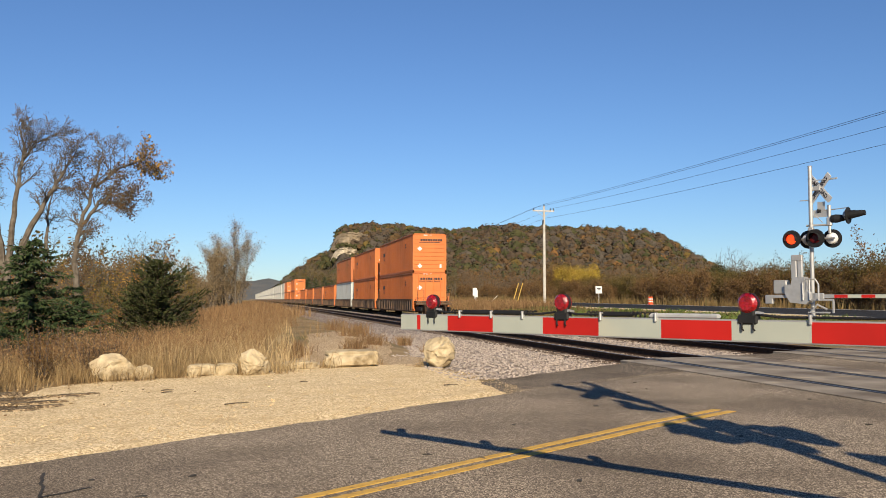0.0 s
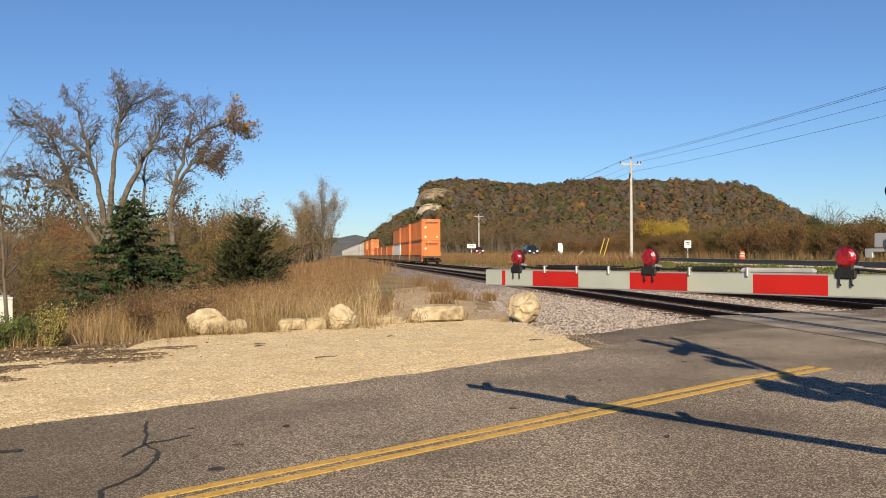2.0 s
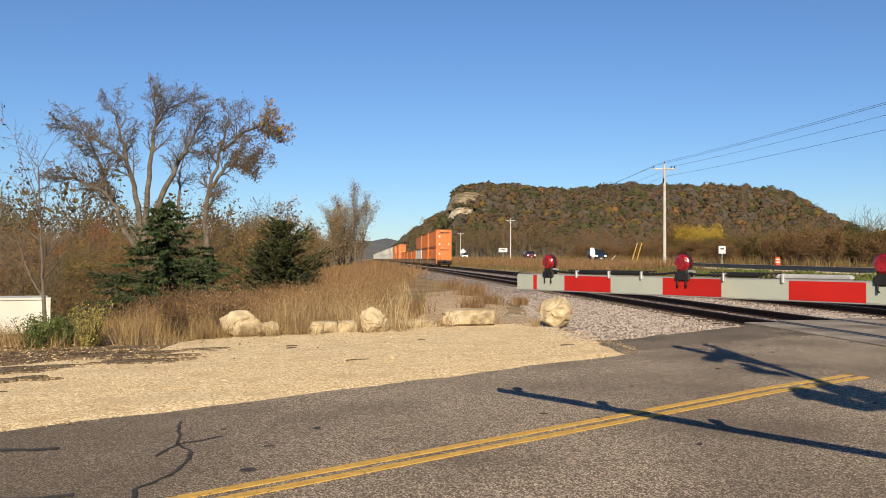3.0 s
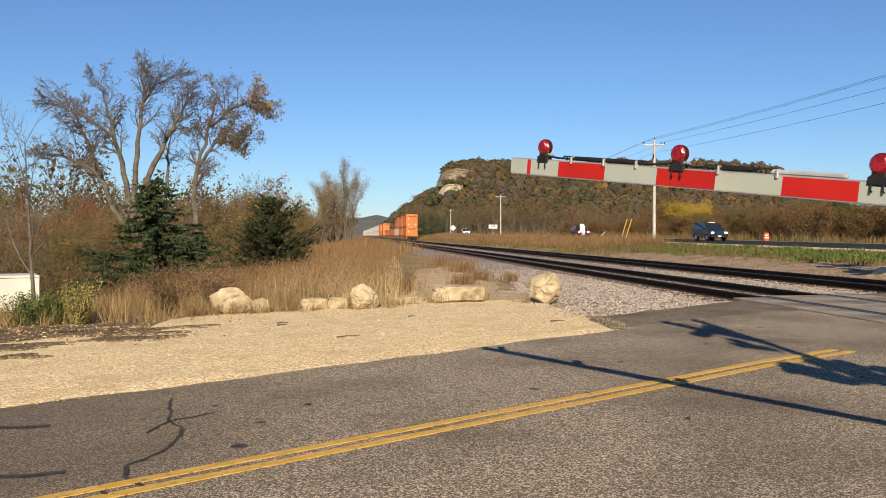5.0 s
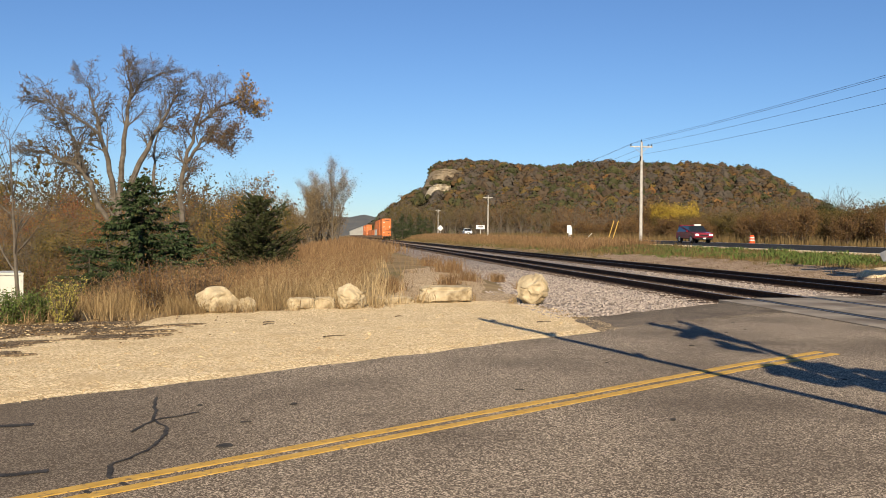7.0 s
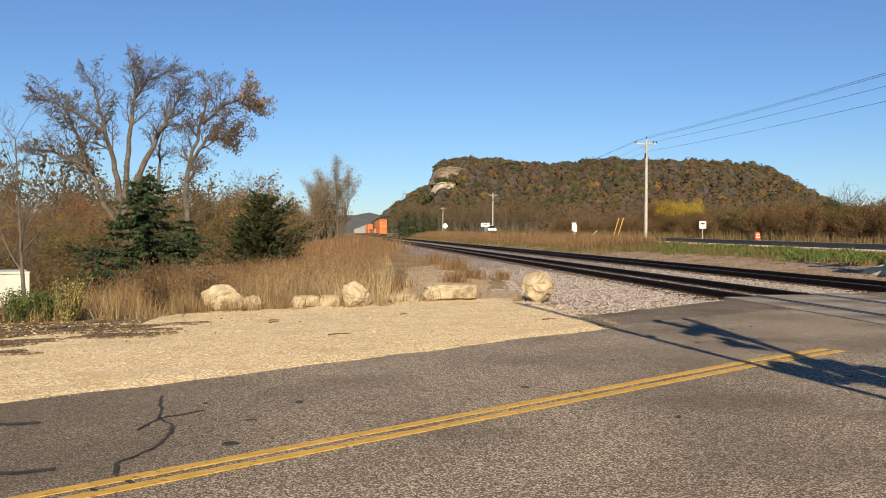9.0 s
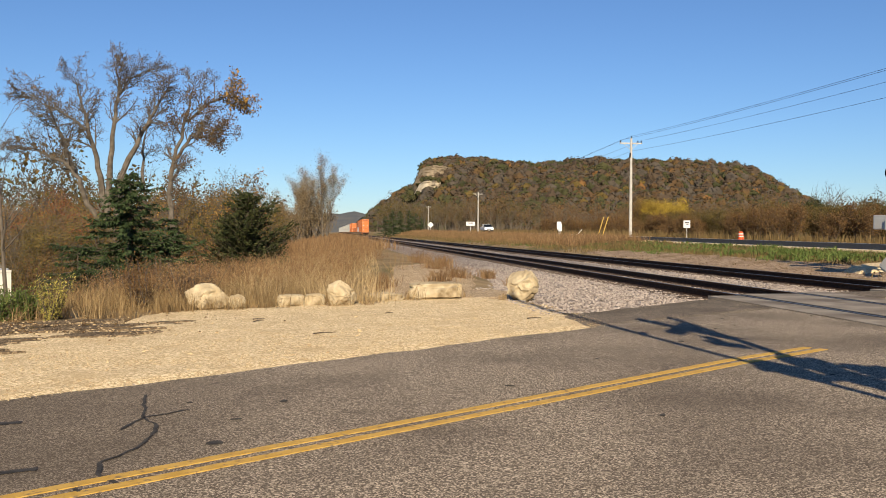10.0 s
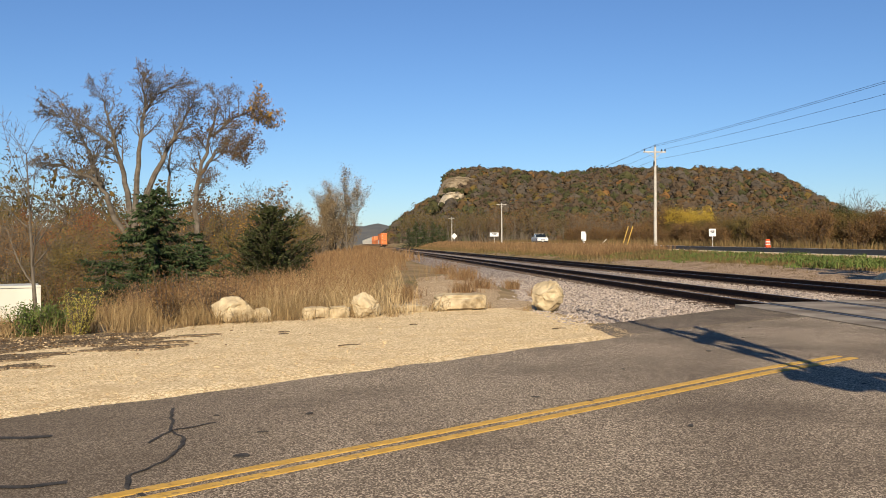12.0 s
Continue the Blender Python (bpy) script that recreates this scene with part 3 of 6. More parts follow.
RAIL_PROFILE = [(-0.075, 0.0), (0.075, 0.0), (0.075, 0.012), (0.014, 0.035), (0.010, 0.13), (0.036, 0.145), (0.036, 0.172), (0.030, 0.178), (-0.030, 0.178), (-0.036, 0.172), (-0.036, 0.145), (-0.010, 0.13), (-0.014, 0.035), (-0.075, 0.012)]
for cx, which in TRACKS:
    tr = holder("railway_track", pose(cx, 0, 0), "straight steel railway track on wooden ties", "railway track", "railway tracks")
    tr["kind"] = "structure"
    for sx in (-0.755, 0.755):
        r = MB()
        r.prism(RAIL_PROFILE, 1060, Matrix.Translation((sx, 370, RAIL_Z - 0.178)))
        rl = part("rail", r, M["rail"], tr)
        c = MB()
        c.box((sx, 370, RAIL_Z + 0.001), (0.05, 1060, 0.004))
        part("rail_head", c, M["rail_top"], rl, "polished running surface")
    tie = MB().box((0, 0, 0), (2.55, 0.22, 0.17), bev=0.012).mesh("tie", M["tie"])
    y_start = float(apron_y(cx)) - 0.4
    for k in range(130):
        o = new("tie", tie)
        o.parent = tr
        o.matrix_basis = pose(0, y_start + 0.3 + k * 0.56, RAIL_Z - 0.178 - 0.07, 0, 0, rs.uniform(-0.6, 0.6))
    far = MB()
    for k in range(400):
        far.box((0, y_start + 0.3 + 130 * 0.56 + k * 0.56, RAIL_Z - 0.248), (2.55, 0.22, 0.17))
    for k in range(120):
        far.box((0, edge_y(cx, -4.5) - k * 0.56, RAIL_Z - 0.248), (2.55, 0.22, 0.17))
    part("distant_ties", far, M["tie"], tr)["kind"] = "stuff"

    # concrete crossing panels
    for x0, x1 in ((-1.55, -0.89), (-0.62, 0.62), (0.89, 1.55)):
        xm = cx + (x0 + x1) / 2
        a, b = edge_y(xm, -3.3), float(apron_y(xm))
        n = 4
        for k in range(n):
            ya, yb = a + (b - a) * k / n, a + (b - a) * (k + 1) / n
            p = MB().box((0, 0, 0), (x1 - x0, yb - ya - 0.02, 0.2), bev=0.006)
            o = part("crossing_panel", p, M["concrete"], tr, "worn concrete crossing panel")
            o.matrix_basis = pose((x0 + x1) / 2, (ya + yb) / 2, RAIL_Z - 0.092)

    # rubber filler beside each rail, a little below the panels
    for sx in (-0.755, 0.755):
        a, b = edge_y(cx + sx, -3.3), float(apron_y(cx + sx))
        part("flangeway_filler", MB().box((sx, (a + b) / 2, RAIL_Z - 0.049), (0.268, b - a, 0.1)), M["rubber"], tr, "black rubber filler in the flangeway")
# loose ballast stones
def icosphere(sub, seed, amp, freq=1.3):
    bm = bmesh.new()
    bmesh.ops.create_icosphere(bm, subdivisions=sub, radius=1.0)
    for v in bm.verts:
        v.co *= 1 + amp * noise.noise(v.co * freq + Vector((seed * 3.7, seed, 0)))
    bm.verts.index_update()
    V = np.array([v.co[:] for v in bm.verts])
    F = np.array([[v.index for v in f.verts] for f in bm.faces])
    bm.free()
    return V, F


def scatter_meshes(name, shapes, places, mat, rng, parent=None):
    """Copies of shapes (V, F), at places (x, y, z, sx, sy, sz, turn), joined in one mesh."""
    vs, fs, k = [], [], 0
    for p in places:
        V, F = shapes[int(rng.integers(len(shapes)))]
        c, s = math.cos(p[6]), math.sin(p[6])
        W = V * np.array(p[3:6])
        W = np.stack([W[:, 0] * c - W[:, 1] * s + p[0], W[:, 0] * s + W[:, 1] * c + p[1], W[:, 2] + p[2]], 1)
        vs.append(W)
        fs.append(F + k)
        k += len(W)
    return many(name, np.concatenate(vs), np.concatenate(fs), mat, parent)


rng = np.random.default_rng(3)
stones = [icosphere(1, i, 0.6, 1.0) for i in range(8)]
pl = []
while len(pl) < 19000:
    x = rng.uniform(3.2, 15.6)
    y = float(apron_y(x)) + abs(rng.normal(0, 10.0)) - 0.1 + 0.3 * rng.random()
    if abs(abs(x - 8.98) - 0.755) < 0.1 or abs(abs(x - 13.7) - 0.755) < 0.1:
        if rng.random() < 0.8:
            continue
    s = rng.uniform(0.011, 0.028)
    z = float(bed_z(x)) + 0.012
    pl.append((x, y, z, s * rng.uniform(0.8, 1.4), s, s * rng.uniform(0.6, 1.0), rng.uniform(0, 6)))
tagged(scatter_meshes("ballast_stones", stones, pl, M["ballast_stone"], rng), "loose grey crushed ballast stones", "stones", kind="stuff")
pl = []
while len(pl) < 8000:
    u = rng.uniform(-1, 11.0)
    m = 2.8 + abs(rng.normal(0, 2.2))
    if m > lot_far(u) or u * ROAD_DIR.x - (m + ROAD_MID) * ROAD_DIR.y > 3.8:
        continue
    x, y = road_xy(u, m)
    s = rng.uniform(0.003, 0.009) if rng.random() < 0.993 else rng.uniform(0.012, 0.024)
    pl.append((x, y, hz(x, y) + 0.02, s * 1.2, s, s * 0.7, rng.uniform(0, 6)))
M["gravel_stone"] = material("gravel_stone", (0.36, 0.27, 0.15), (0.5, 0.39, 0.23), 20, 0.9, 0.3, island=[(0.246, 0.172, 0.098), (0.410, 0.295, 0.164), (0.492, 0.369, 0.205), (0.558, 0.443, 0.271)])
tagged(scatter_meshes("gravel_stones", stones, pl, M["gravel_stone"], rng), "loose tan gravel stones", "stones", kind="stuff")


# ---- crossing signals ----
def lamp_head(parent, x, y, z, face, lit):
    """A round flasher with black backing disc, lens and visor. face: -1 or 1 along y."""
    at = pose(x, y, z)
    back = MB().tube([(0, 0, 0), (0, 0.025 * face, 0)], 0.3, 28)
    b = part("backing_disc", back, M["black"], parent, at=at)
    part("lens", MB().tube([(0, 0.02 * face, 0), (0, 0.05 * face, 0), (0, 0.065 * face, 0)], [0.16, 0.155, 0.09], 24), lit, b, "red lamp lens")
    vis = MB()
    n = 18
    v, f = [], []
    for i in range(n + 1):
        a = radians(-20 + 220 * i / n)
        for rr, yy in ((0.175, 0.02), (0.175, 0.3 - 0.1 * abs(math.cos(a))), (0.168, 0.3 - 0.1 * abs(math.cos(a))), (0.168, 0.02)):
            v.append((rr * math.cos(a), yy * face, rr * math.sin(a)))
    for i in range(n):
        for k in range(4):
            f.append((i * 4 + k, i * 4 + (k + 1) % 4, i * 4 + 4 + (k + 1) % 4, i * 4 + 4 + k))
    vis.add(v, f)
    part("visor", vis, M["black"], b)
    part("housing", MB().tube([(0, -0.01 * face, 0), (0, -0.1 * face, 0), (0, -0.16 * face, 0)], [0.19, 0.17, 0.08], 18), M["sign_white"], b, "white lamp housing")
    return b


ARM_LEN = 5.73
STRIPE = 0.4064


def crossing_signal(at, label, lit_left, pairs, half, side_lamps, board_turn):
    """Mast with crossbuck, flashers, mechanism and a striped gate arm. Returns the thing and its arm."""
    s = holder("crossing_signal", at, label, "railroad signal", "crossing signals")
    part("mast", MB().tube([(0, 0, 0.0), (0, 0, 5.35)], 0.065, 16).tube([(0, 0, 5.35), (0, 0, 5.38)], [0.075, 0.05], 16), M["aluminium"], s, smooth=False)
    part("base", MB().tube([(0, 0, -0.15), (0, 0, 0.03)], 0.22, 16).tube([(0, 0, 0.03), (0, 0, 0.3)], [0.14, 0.1], 12).box((0, 0, 0.05), (0.4, 0.4, 0.05), bev=0.01), M["aluminium"], s)
    for face, yy in ((1, 0.17), (-1, 0.12)):
        for tilt in (45, -45):
            bl = part("crossbuck_blade", MB().box((0, 0, 0), (1.2, 0.012, 0.21), bev=0.004), M["sign_white"], s, "white crossbuck board", at=pose(0.25, yy, 4.62, 0, 0, board_turn) @ pose(0, 0.014 * (tilt > 0) * face, 0, 0, tilt, 0))
            txt = "RAILROAD" if tilt * face < 0 else "CROSSING"
            cu = bpy.data.curves.new("lettering", "FONT")
            cu.body, cu.size, cu.align_x, cu.align_y, cu.extrude = txt, 0.19, "CENTER", "CENTER", 0.001
            cu.offset = 0.006
            cu.materials.append(M["dark_print"])
            t = new("lettering", cu)
            t.parent = bl
            t.matrix_basis = pose(0, -0.009, 0, 90, 0, 0) if face < 0 else pose(0, 0.009, 0, 90, 0, 180)
    part("crossbuck_bracket", MB().box((0.12, 0.07, 4.62), (0.36, 0.1, 0.14), bev=0.01), M["aluminium"], s)
    part("top_bracket", MB().box((0.3, 0.02, 4.88), (0.75, 0.03, 0.03)).box((0.72, 0.02, 4.89), (0.28, 0.03, 0.06), bev=0.01), M["aluminium"], s)
    part("lower_bracket", MB().box((-0.1, 0.0, 4.25), (0.5, 0.03, 0.03)), M["aluminium"], s)
    part("track_sign", MB().prism([(-0.26, 0), (0.26, 0), (0.26, 0.24), (0.12, 0.24), (0.12, 0.5), (-0.12, 0.5), (-0.12, 0.24), (-0.26, 0.24)], 0.012, pose(0.3, 0.1, 3.68)), M["aluminium"], s, "grey back of the track-count plate")
    part("lamp_crossarm", MB().tube([(-0.75, 0, 2.98), (0.75, 0, 2.98)], 0.03, 10).tube([(-0.18, -0.3, 2.98), (-0.18, 0.3, 2.98)], 0.02, 8).box((0, 0, 2.98), (0.2, 0.2, 0.2), bev=0.03).box((0, 0, 3.3), (0.16, 0.16, 0.12), bev=0.02), M["aluminium"], s)
    for face, cx in ((-1, pairs[0]), (1, pairs[1])):
        lamp_head(s, cx - half, 0.22 * face, 2.98, face, lit_left if face < 0 else M["lens_dark"])
        lamp_head(s, cx + half, 0.22 * face, 2.98, face, M["lens_dark"])
    if side_lamps:
        br = part("side_bracket", MB().tube([(-0.15, 0, 3.42), (0.55, 0.1, 3.42)], 0.035, 10).tube([(0.55, 0.1, 3.15), (0.55, 0.1, 4.05)], [0.045, 0.06], 10).tube([(0.35, 0.05, 3.5), (0.05, 0, 3.85)], 0.015, 6).tube([(0.2, 0.1, 3.88), (1.1, 0.1, 3.93)], 0.015, 6).box((0.55, 0.1, 3.52), (0.16, 0.14, 0.3), bev=0.03), M["aluminium"], s)
        part("side_lamp", MB().tube([(0.62, 0.1, 3.6), (0.75, 0.1, 3.6), (1.05, 0.1, 3.62)], [0.12, 0.14, 0.09], 16).tube([(1.12, 0.1, 3.68), (1.15, 0.1, 3.68)], 0.27, 24).tube([(1.15, 0.1, 3.7), (1.65, 0.1, 3.74)], [0.15, 0.08], 16), M["black"], br)
        part("side_lamp_housing", MB().tube([(0.98, 0.1, 3.66), (1.05, 0.1, 3.68), (1.13, 0.1, 3.68)], [0.06, 0.16, 0.19], 16), M["aluminium"], br, "pale lamp housing")
        part("finial_lamp", MB().tube([(0.18, 0.1, 3.88), (0.3, 0.1, 3.88)], [0.07, 0.05], 12), M["black"], br)
    part("mechanism_box", MB().prism([(-0.62, 1.0), (-0.45, 0.72), (0.05, 0.66), (0.2, 0.8), (0.2, 1.0), (0.02, 1.1), (0.02, 1.55), (-0.36, 1.55), (-0.42, 1.3), (-0.62, 1.3)], 0.34, pose(-0.1, -0.3, 0.2)), M["aluminium"], s, "aluminium gate mechanism case")
    part("counterweight", MB().box((-0.46, -0.3, 1.98), (0.18, 0.12, 0.6), bev=0.02).box((-0.26, -0.3, 1.98), (0.16, 0.12, 0.6), bev=0.02).box((-0.36, -0.3, 2.36), (0.36, 0.14, 0.2), bev=0.02), M["aluminium"], s, "stacked grey counterweight plates")
    part("junction_box", MB().box((-0.93, -0.2, 1.42), (0.44, 0.3, 0.46), bev=0.03).tube([(-0.72, -0.2, 1.3), (-0.3, -0.2, 1.25)], 0.04, 8), M["aluminium"], s)
    part("guard_rail", MB().tube([(-0.12, -0.5, 1.0), (-0.12, -0.5, 1.55), (0.0, -0.5, 1.66), (0.28, -0.5, 1.66), (0.38, -0.5, 1.5), (0.38, -0.5, 1.0)], 0.028, 8).tube([(0.1, -0.5, 1.66), (0.1, -0.5, 1.0)], 0.024, 8), M["aluminium"], s)
    part("arm_yoke", MB().box((0.35, -0.42, 1.0), (0.95, 0.05, 0.06), bev=0.01).box((0.35, -0.42, 0.6), (0.7, 0.05, 0.05), bev=0.01).box((0.8, -0.42, 0.8), (0.06, 0.05, 0.42), bev=0.01).tube([(0.1, -0.42, 0.62), (0.3, -0.42, 0.85), (0.6, -0.42, 0.7)], 0.035, 8), M["aluminium"], s)
    part("cable", MB().tube([(0.3, -0.25, 0.62), (0.28, -0.25, 0.45), (0.1, -0.2, 0.38), (-0.12, -0.15, 0.3), (-0.16, -0.1, 0.05)], 0.022, 6), M["black"], s)
    arm = part("gate_arm", MB().box((ARM_LEN / 2 + 0.2, 0, 0), (ARM_LEN - 0.4, 0.026, 0.116), bev=0.003).box((0.2, 0, 0), (0.55, 0.06, 0.2), bev=0.01).box((-0.7, 0.08, 0), (1.3, 0.03, 0.1)).box((-0.7, -0.08, 0), (1.3, 0.03, 0.1)).box((-1.3, 0, -0.1), (0.25, 0.16, 0.3), bev=0.02), M["aluminium"], s, "striped aluminium gate arm")
    cuts = [(0, 0.165, 0), (0.165, 0.2, 1), (0.2, 0.465, 0)]
    k = 0.465
    red = 1
    while k + STRIPE < ARM_LEN - 0.5:
        cuts.append((k, k + STRIPE, red))
        k, red = k + STRIPE, 1 - red
    for a, b, red in cuts:
        x = ARM_LEN - (a + b) / 2
        part("red_stripe" if red else "white_stripe", MB().box((x, 0, 0), (b - a, 0.0295, 0.1)), M["sheet_red" if red else "sheet_white"], arm)
    for d in (0.313, 1.42, 2.585):
        x = ARM_LEN - d
        hb = MB().box((x, 0, 0.058), (0.105, 0.05, 0.05), bev=0.008).box((x, 0, 0.09), (0.075, 0.045, 0.05), bev=0.008)
        for o in (-0.03, 0.03):
            hb.tube([(x + o, 0.02, 0.05), (x + o, 0.022, 0.012), (x + o - 0.012, 0.03, 0.004)], 0.005, 6)
        part("lamp_bracket", hb, M["black"], arm)
        part("arm_lamp", MB().tube([(x, -0.035, 0.14), (x, -0.02, 0.14), (x, 0.02, 0.14), (x, 0.035, 0.14)], [0.036, 0.051, 0.051, 0.036], 20), M["lens_red"], arm, "red gate lamp lens")
        part("lamp_rim", MB().tube([(x, -0.01, 0.14), (x, 0.01, 0.14)], 0.054, 20), M["black"], arm)
        part("plug", MB().tube([(x - 0.035, 0, 0.09), (x - 0.075, 0, 0.085)], 0.012, 8), M["aluminium"], arm)
    for a, b in ((0.35, 1.37), (1.47, 1.95), (2.63, 3.8)):
        pts = [(ARM_LEN - a - (b - a) * i / 10, 0.008, 0.072 + 0.012 * (i in (0, 10))) for i in range(11)]
        part("cable", MB().tube(pts, 0.007, 6), M["black"], arm)
    for a, b in ((0.5, 0.6), (1.14, 1.22), (1.6, 1.72), (1.9, 2.05)):
        pts = []
        for i in range(int((b - a) / 0.006)):
            pts.append((ARM_LEN - a - i * 0.006, 0.014 * math.cos(i * 1.25), 0.076 + 0.014 * math.sin(i * 1.25)))
        part("coiled_cord", MB().tube(pts, 0.005, 5), M["black"], arm)
    for a, b in ((0.6, 0.85), (0.87, 1.14), (1.72, 1.9)):
        part("conduit", MB().tube([(ARM_LEN - a, 0.0, 0.076), (ARM_LEN - b, 0.0, 0.076)], 0.015, 8), M["black"], arm)
    for d in (0.58, 0.86, 1.12, 1.7, 2.06, 2.9):
        part("clip", MB().box((ARM_LEN - d, 0.012, 0.062), (0.014, 0.03, 0.05), bev=0.003), M["aluminium"], arm)
    part("splice_sleeve", MB().box((ARM_LEN - 2.22, 0.0, 0.07), (0.42, 0.034, 0.03), bev=0.01), M["sleeve"], arm, "milky clear plastic cable sleeve")
    return s, arm


TIP = Vector((1.114, 6.127, 1.16))
ARM_DIR = Vector((-0.5353, 0.8447, 0))
PIVOT = TIP - ARM_DIR * ARM_LEN
turn = math.degrees(math.atan2(ARM_DIR.y, ARM_DIR.x))
side = Vector((-ARM_DIR.y, ARM_DIR.x, 0))
mast = PIVOT + side * 0.3
mast.z = hz(mast.x, mast.y)
near_signal, near_arm = crossing_signal(pose(*mast, 0, 0, turn), "aluminium crossing signal with crossbuck, flashers and striped gate", M["lens_dark"], (-0.03, -0.03), 0.33, False, 4)
far_signal, far_arm = crossing_signal(pose(18.0, 24.75, 0.3, 0, 0, turn + 180), "aluminium crossing signal with lit red flasher beyond the tracks", M["lens_lit"], (-0.17, 0.2), 0.38, True, -25)
ARM_Z = PIVOT.z - mast.z


# ---- train ----
TRAIN_X = TRACKS[1][0]
CON_W, CON_H = 2.6, 2.9


def container(name, length, mat, label, doors=False, marks=True, group="shipping containers"):
    """Ribbed steel container; its rear end faces -y, its origin is the rear end's foot."""
    c = holder(name, pose(0, 0, 0), label, "shipping container", group)
    w = CON_W / 2
    out = []
    n = int(length / 0.3)
    for i in range(n):
        y0 = 0.12 + (length - 0.24) * i / n
        dy = (length - 0.24) / n
        out += [(-w + 0.045, y0), (-w + 0.045, y0 + dy * 0.35), (-w + 0.02, y0 + dy * 0.5), (-w + 0.02, y0 + dy * 0.85)]
    left = out
    right = [(-x, y) for x, y in reversed(out)]
    ring = left + right
    mb = MB()
    k = len(ring)
    mb.add([(x, y, 0.12) for x, y in ring] + [(x, y, CON_H - 0.08) for x, y in ring], [(i, i + k, (i + 1) % k + k, (i + 1) % k) for i in range(k)] + [tuple(range(k, 2 * k))])
    part("shell", mb, mat, c)
    fr = MB()
    for x in (-w + 0.06, w - 0.06):
        fr.box((x, 0.06, CON_H / 2), (0.12, 0.12, CON_H), bev=0.01)
        fr.box((x, length - 0.06, CON_H / 2), (0.12, 0.12, CON_H), bev=0.01)
        fr.box((x, length / 2, CON_H - 0.05), (0.12, length, 0.1), bev=0.01)
        fr.box((x, length / 2, 0.08), (0.12, length, 0.16), bev=0.01)
    for y in (0.06, length - 0.06):
        fr.box((0, y, CON_H - 0.05), (CON_W, 0.12, 0.1), bev=0.01)
        fr.box((0, y, 0.08), (CON_W, 0.12, 0.16), bev=0.01)
    part("frame", fr, mat, c)
    end = MB().box((0, 0.07, CON_H / 2), (CON_W - 0.2, 0.04, CON_H - 0.2))
    if doors:
        for x in (-0.85, -0.3, 0.3, 0.85):
            end.tube([(x, 0.02, 0.1), (x, 0.02, CON_H - 0.1)], 0.025, 6)
        for z in (0.5, 1.05, 1.6, 2.2):
            for x in (-0.6, 0.6):
                end.box((x, 0.045, z), (1.0, 0.03, 0.1), bev=0.01)
    else:
        for i in range(8):
            part("rib", MB().box((0, 0.045, 0.3 + i * 0.31), (CON_W - 0.3, 0.05, 0.12), bev=0.015), mat, c)
    part("end_wall", end, mat, c)
    part("top_sheet", MB().box((0, length / 2, CON_H - 0.045), (CON_W - 0.2, length - 0.2, 0.03)), mat, c)
    if marks:
        tx = MB()
        for i in range(9):
            tx.box((-0.62 + i * 0.19, 0.012, 2.42), (0.15, 0.01, 0.17))
        tx.box((0.0, 0.012, 2.24), (1.62, 0.01, 0.05))
        for y, z, sy, sz in ((3.0, 2.2, 0.5, 0.12), (3.0, 2.0, 0.5, 0.12), (length - 2.6, 1.9, 0.9, 0.3), (length - 2.6, 1.45, 0.5, 0.1)):
            tx.box((-w + 0.014, y, z), (0.01, sy, sz))
        part("lettering", tx, M["dark_print"], c, "dark printed bars")["kind"] = "stuff"
        for z in ((1.75, 0.45) if not doors else (1.75,)):
            part("placard", MB().box((-0.75, 0.014, z), (0.26, 0.01, 0.26), pose(0, 0, 0, 0, 45, 0)), M["sign_white"], c, "white diamond placard")
        part("marker_plate", MB().box((-0.32, 0.012, 2.8), (0.3, 0.012, 0.1), bev=0.004).box((0.1, 0.012, 2.82), (0.14, 0.012, 0.09), bev=0.004), M["sign_white"], c, "white reflective marks on the top rail")
        part("number_plate", MB().box((0.85, 0.014, 0.45), (0.14, 0.01, 0.26)), M["sign_white"], c)
    return c


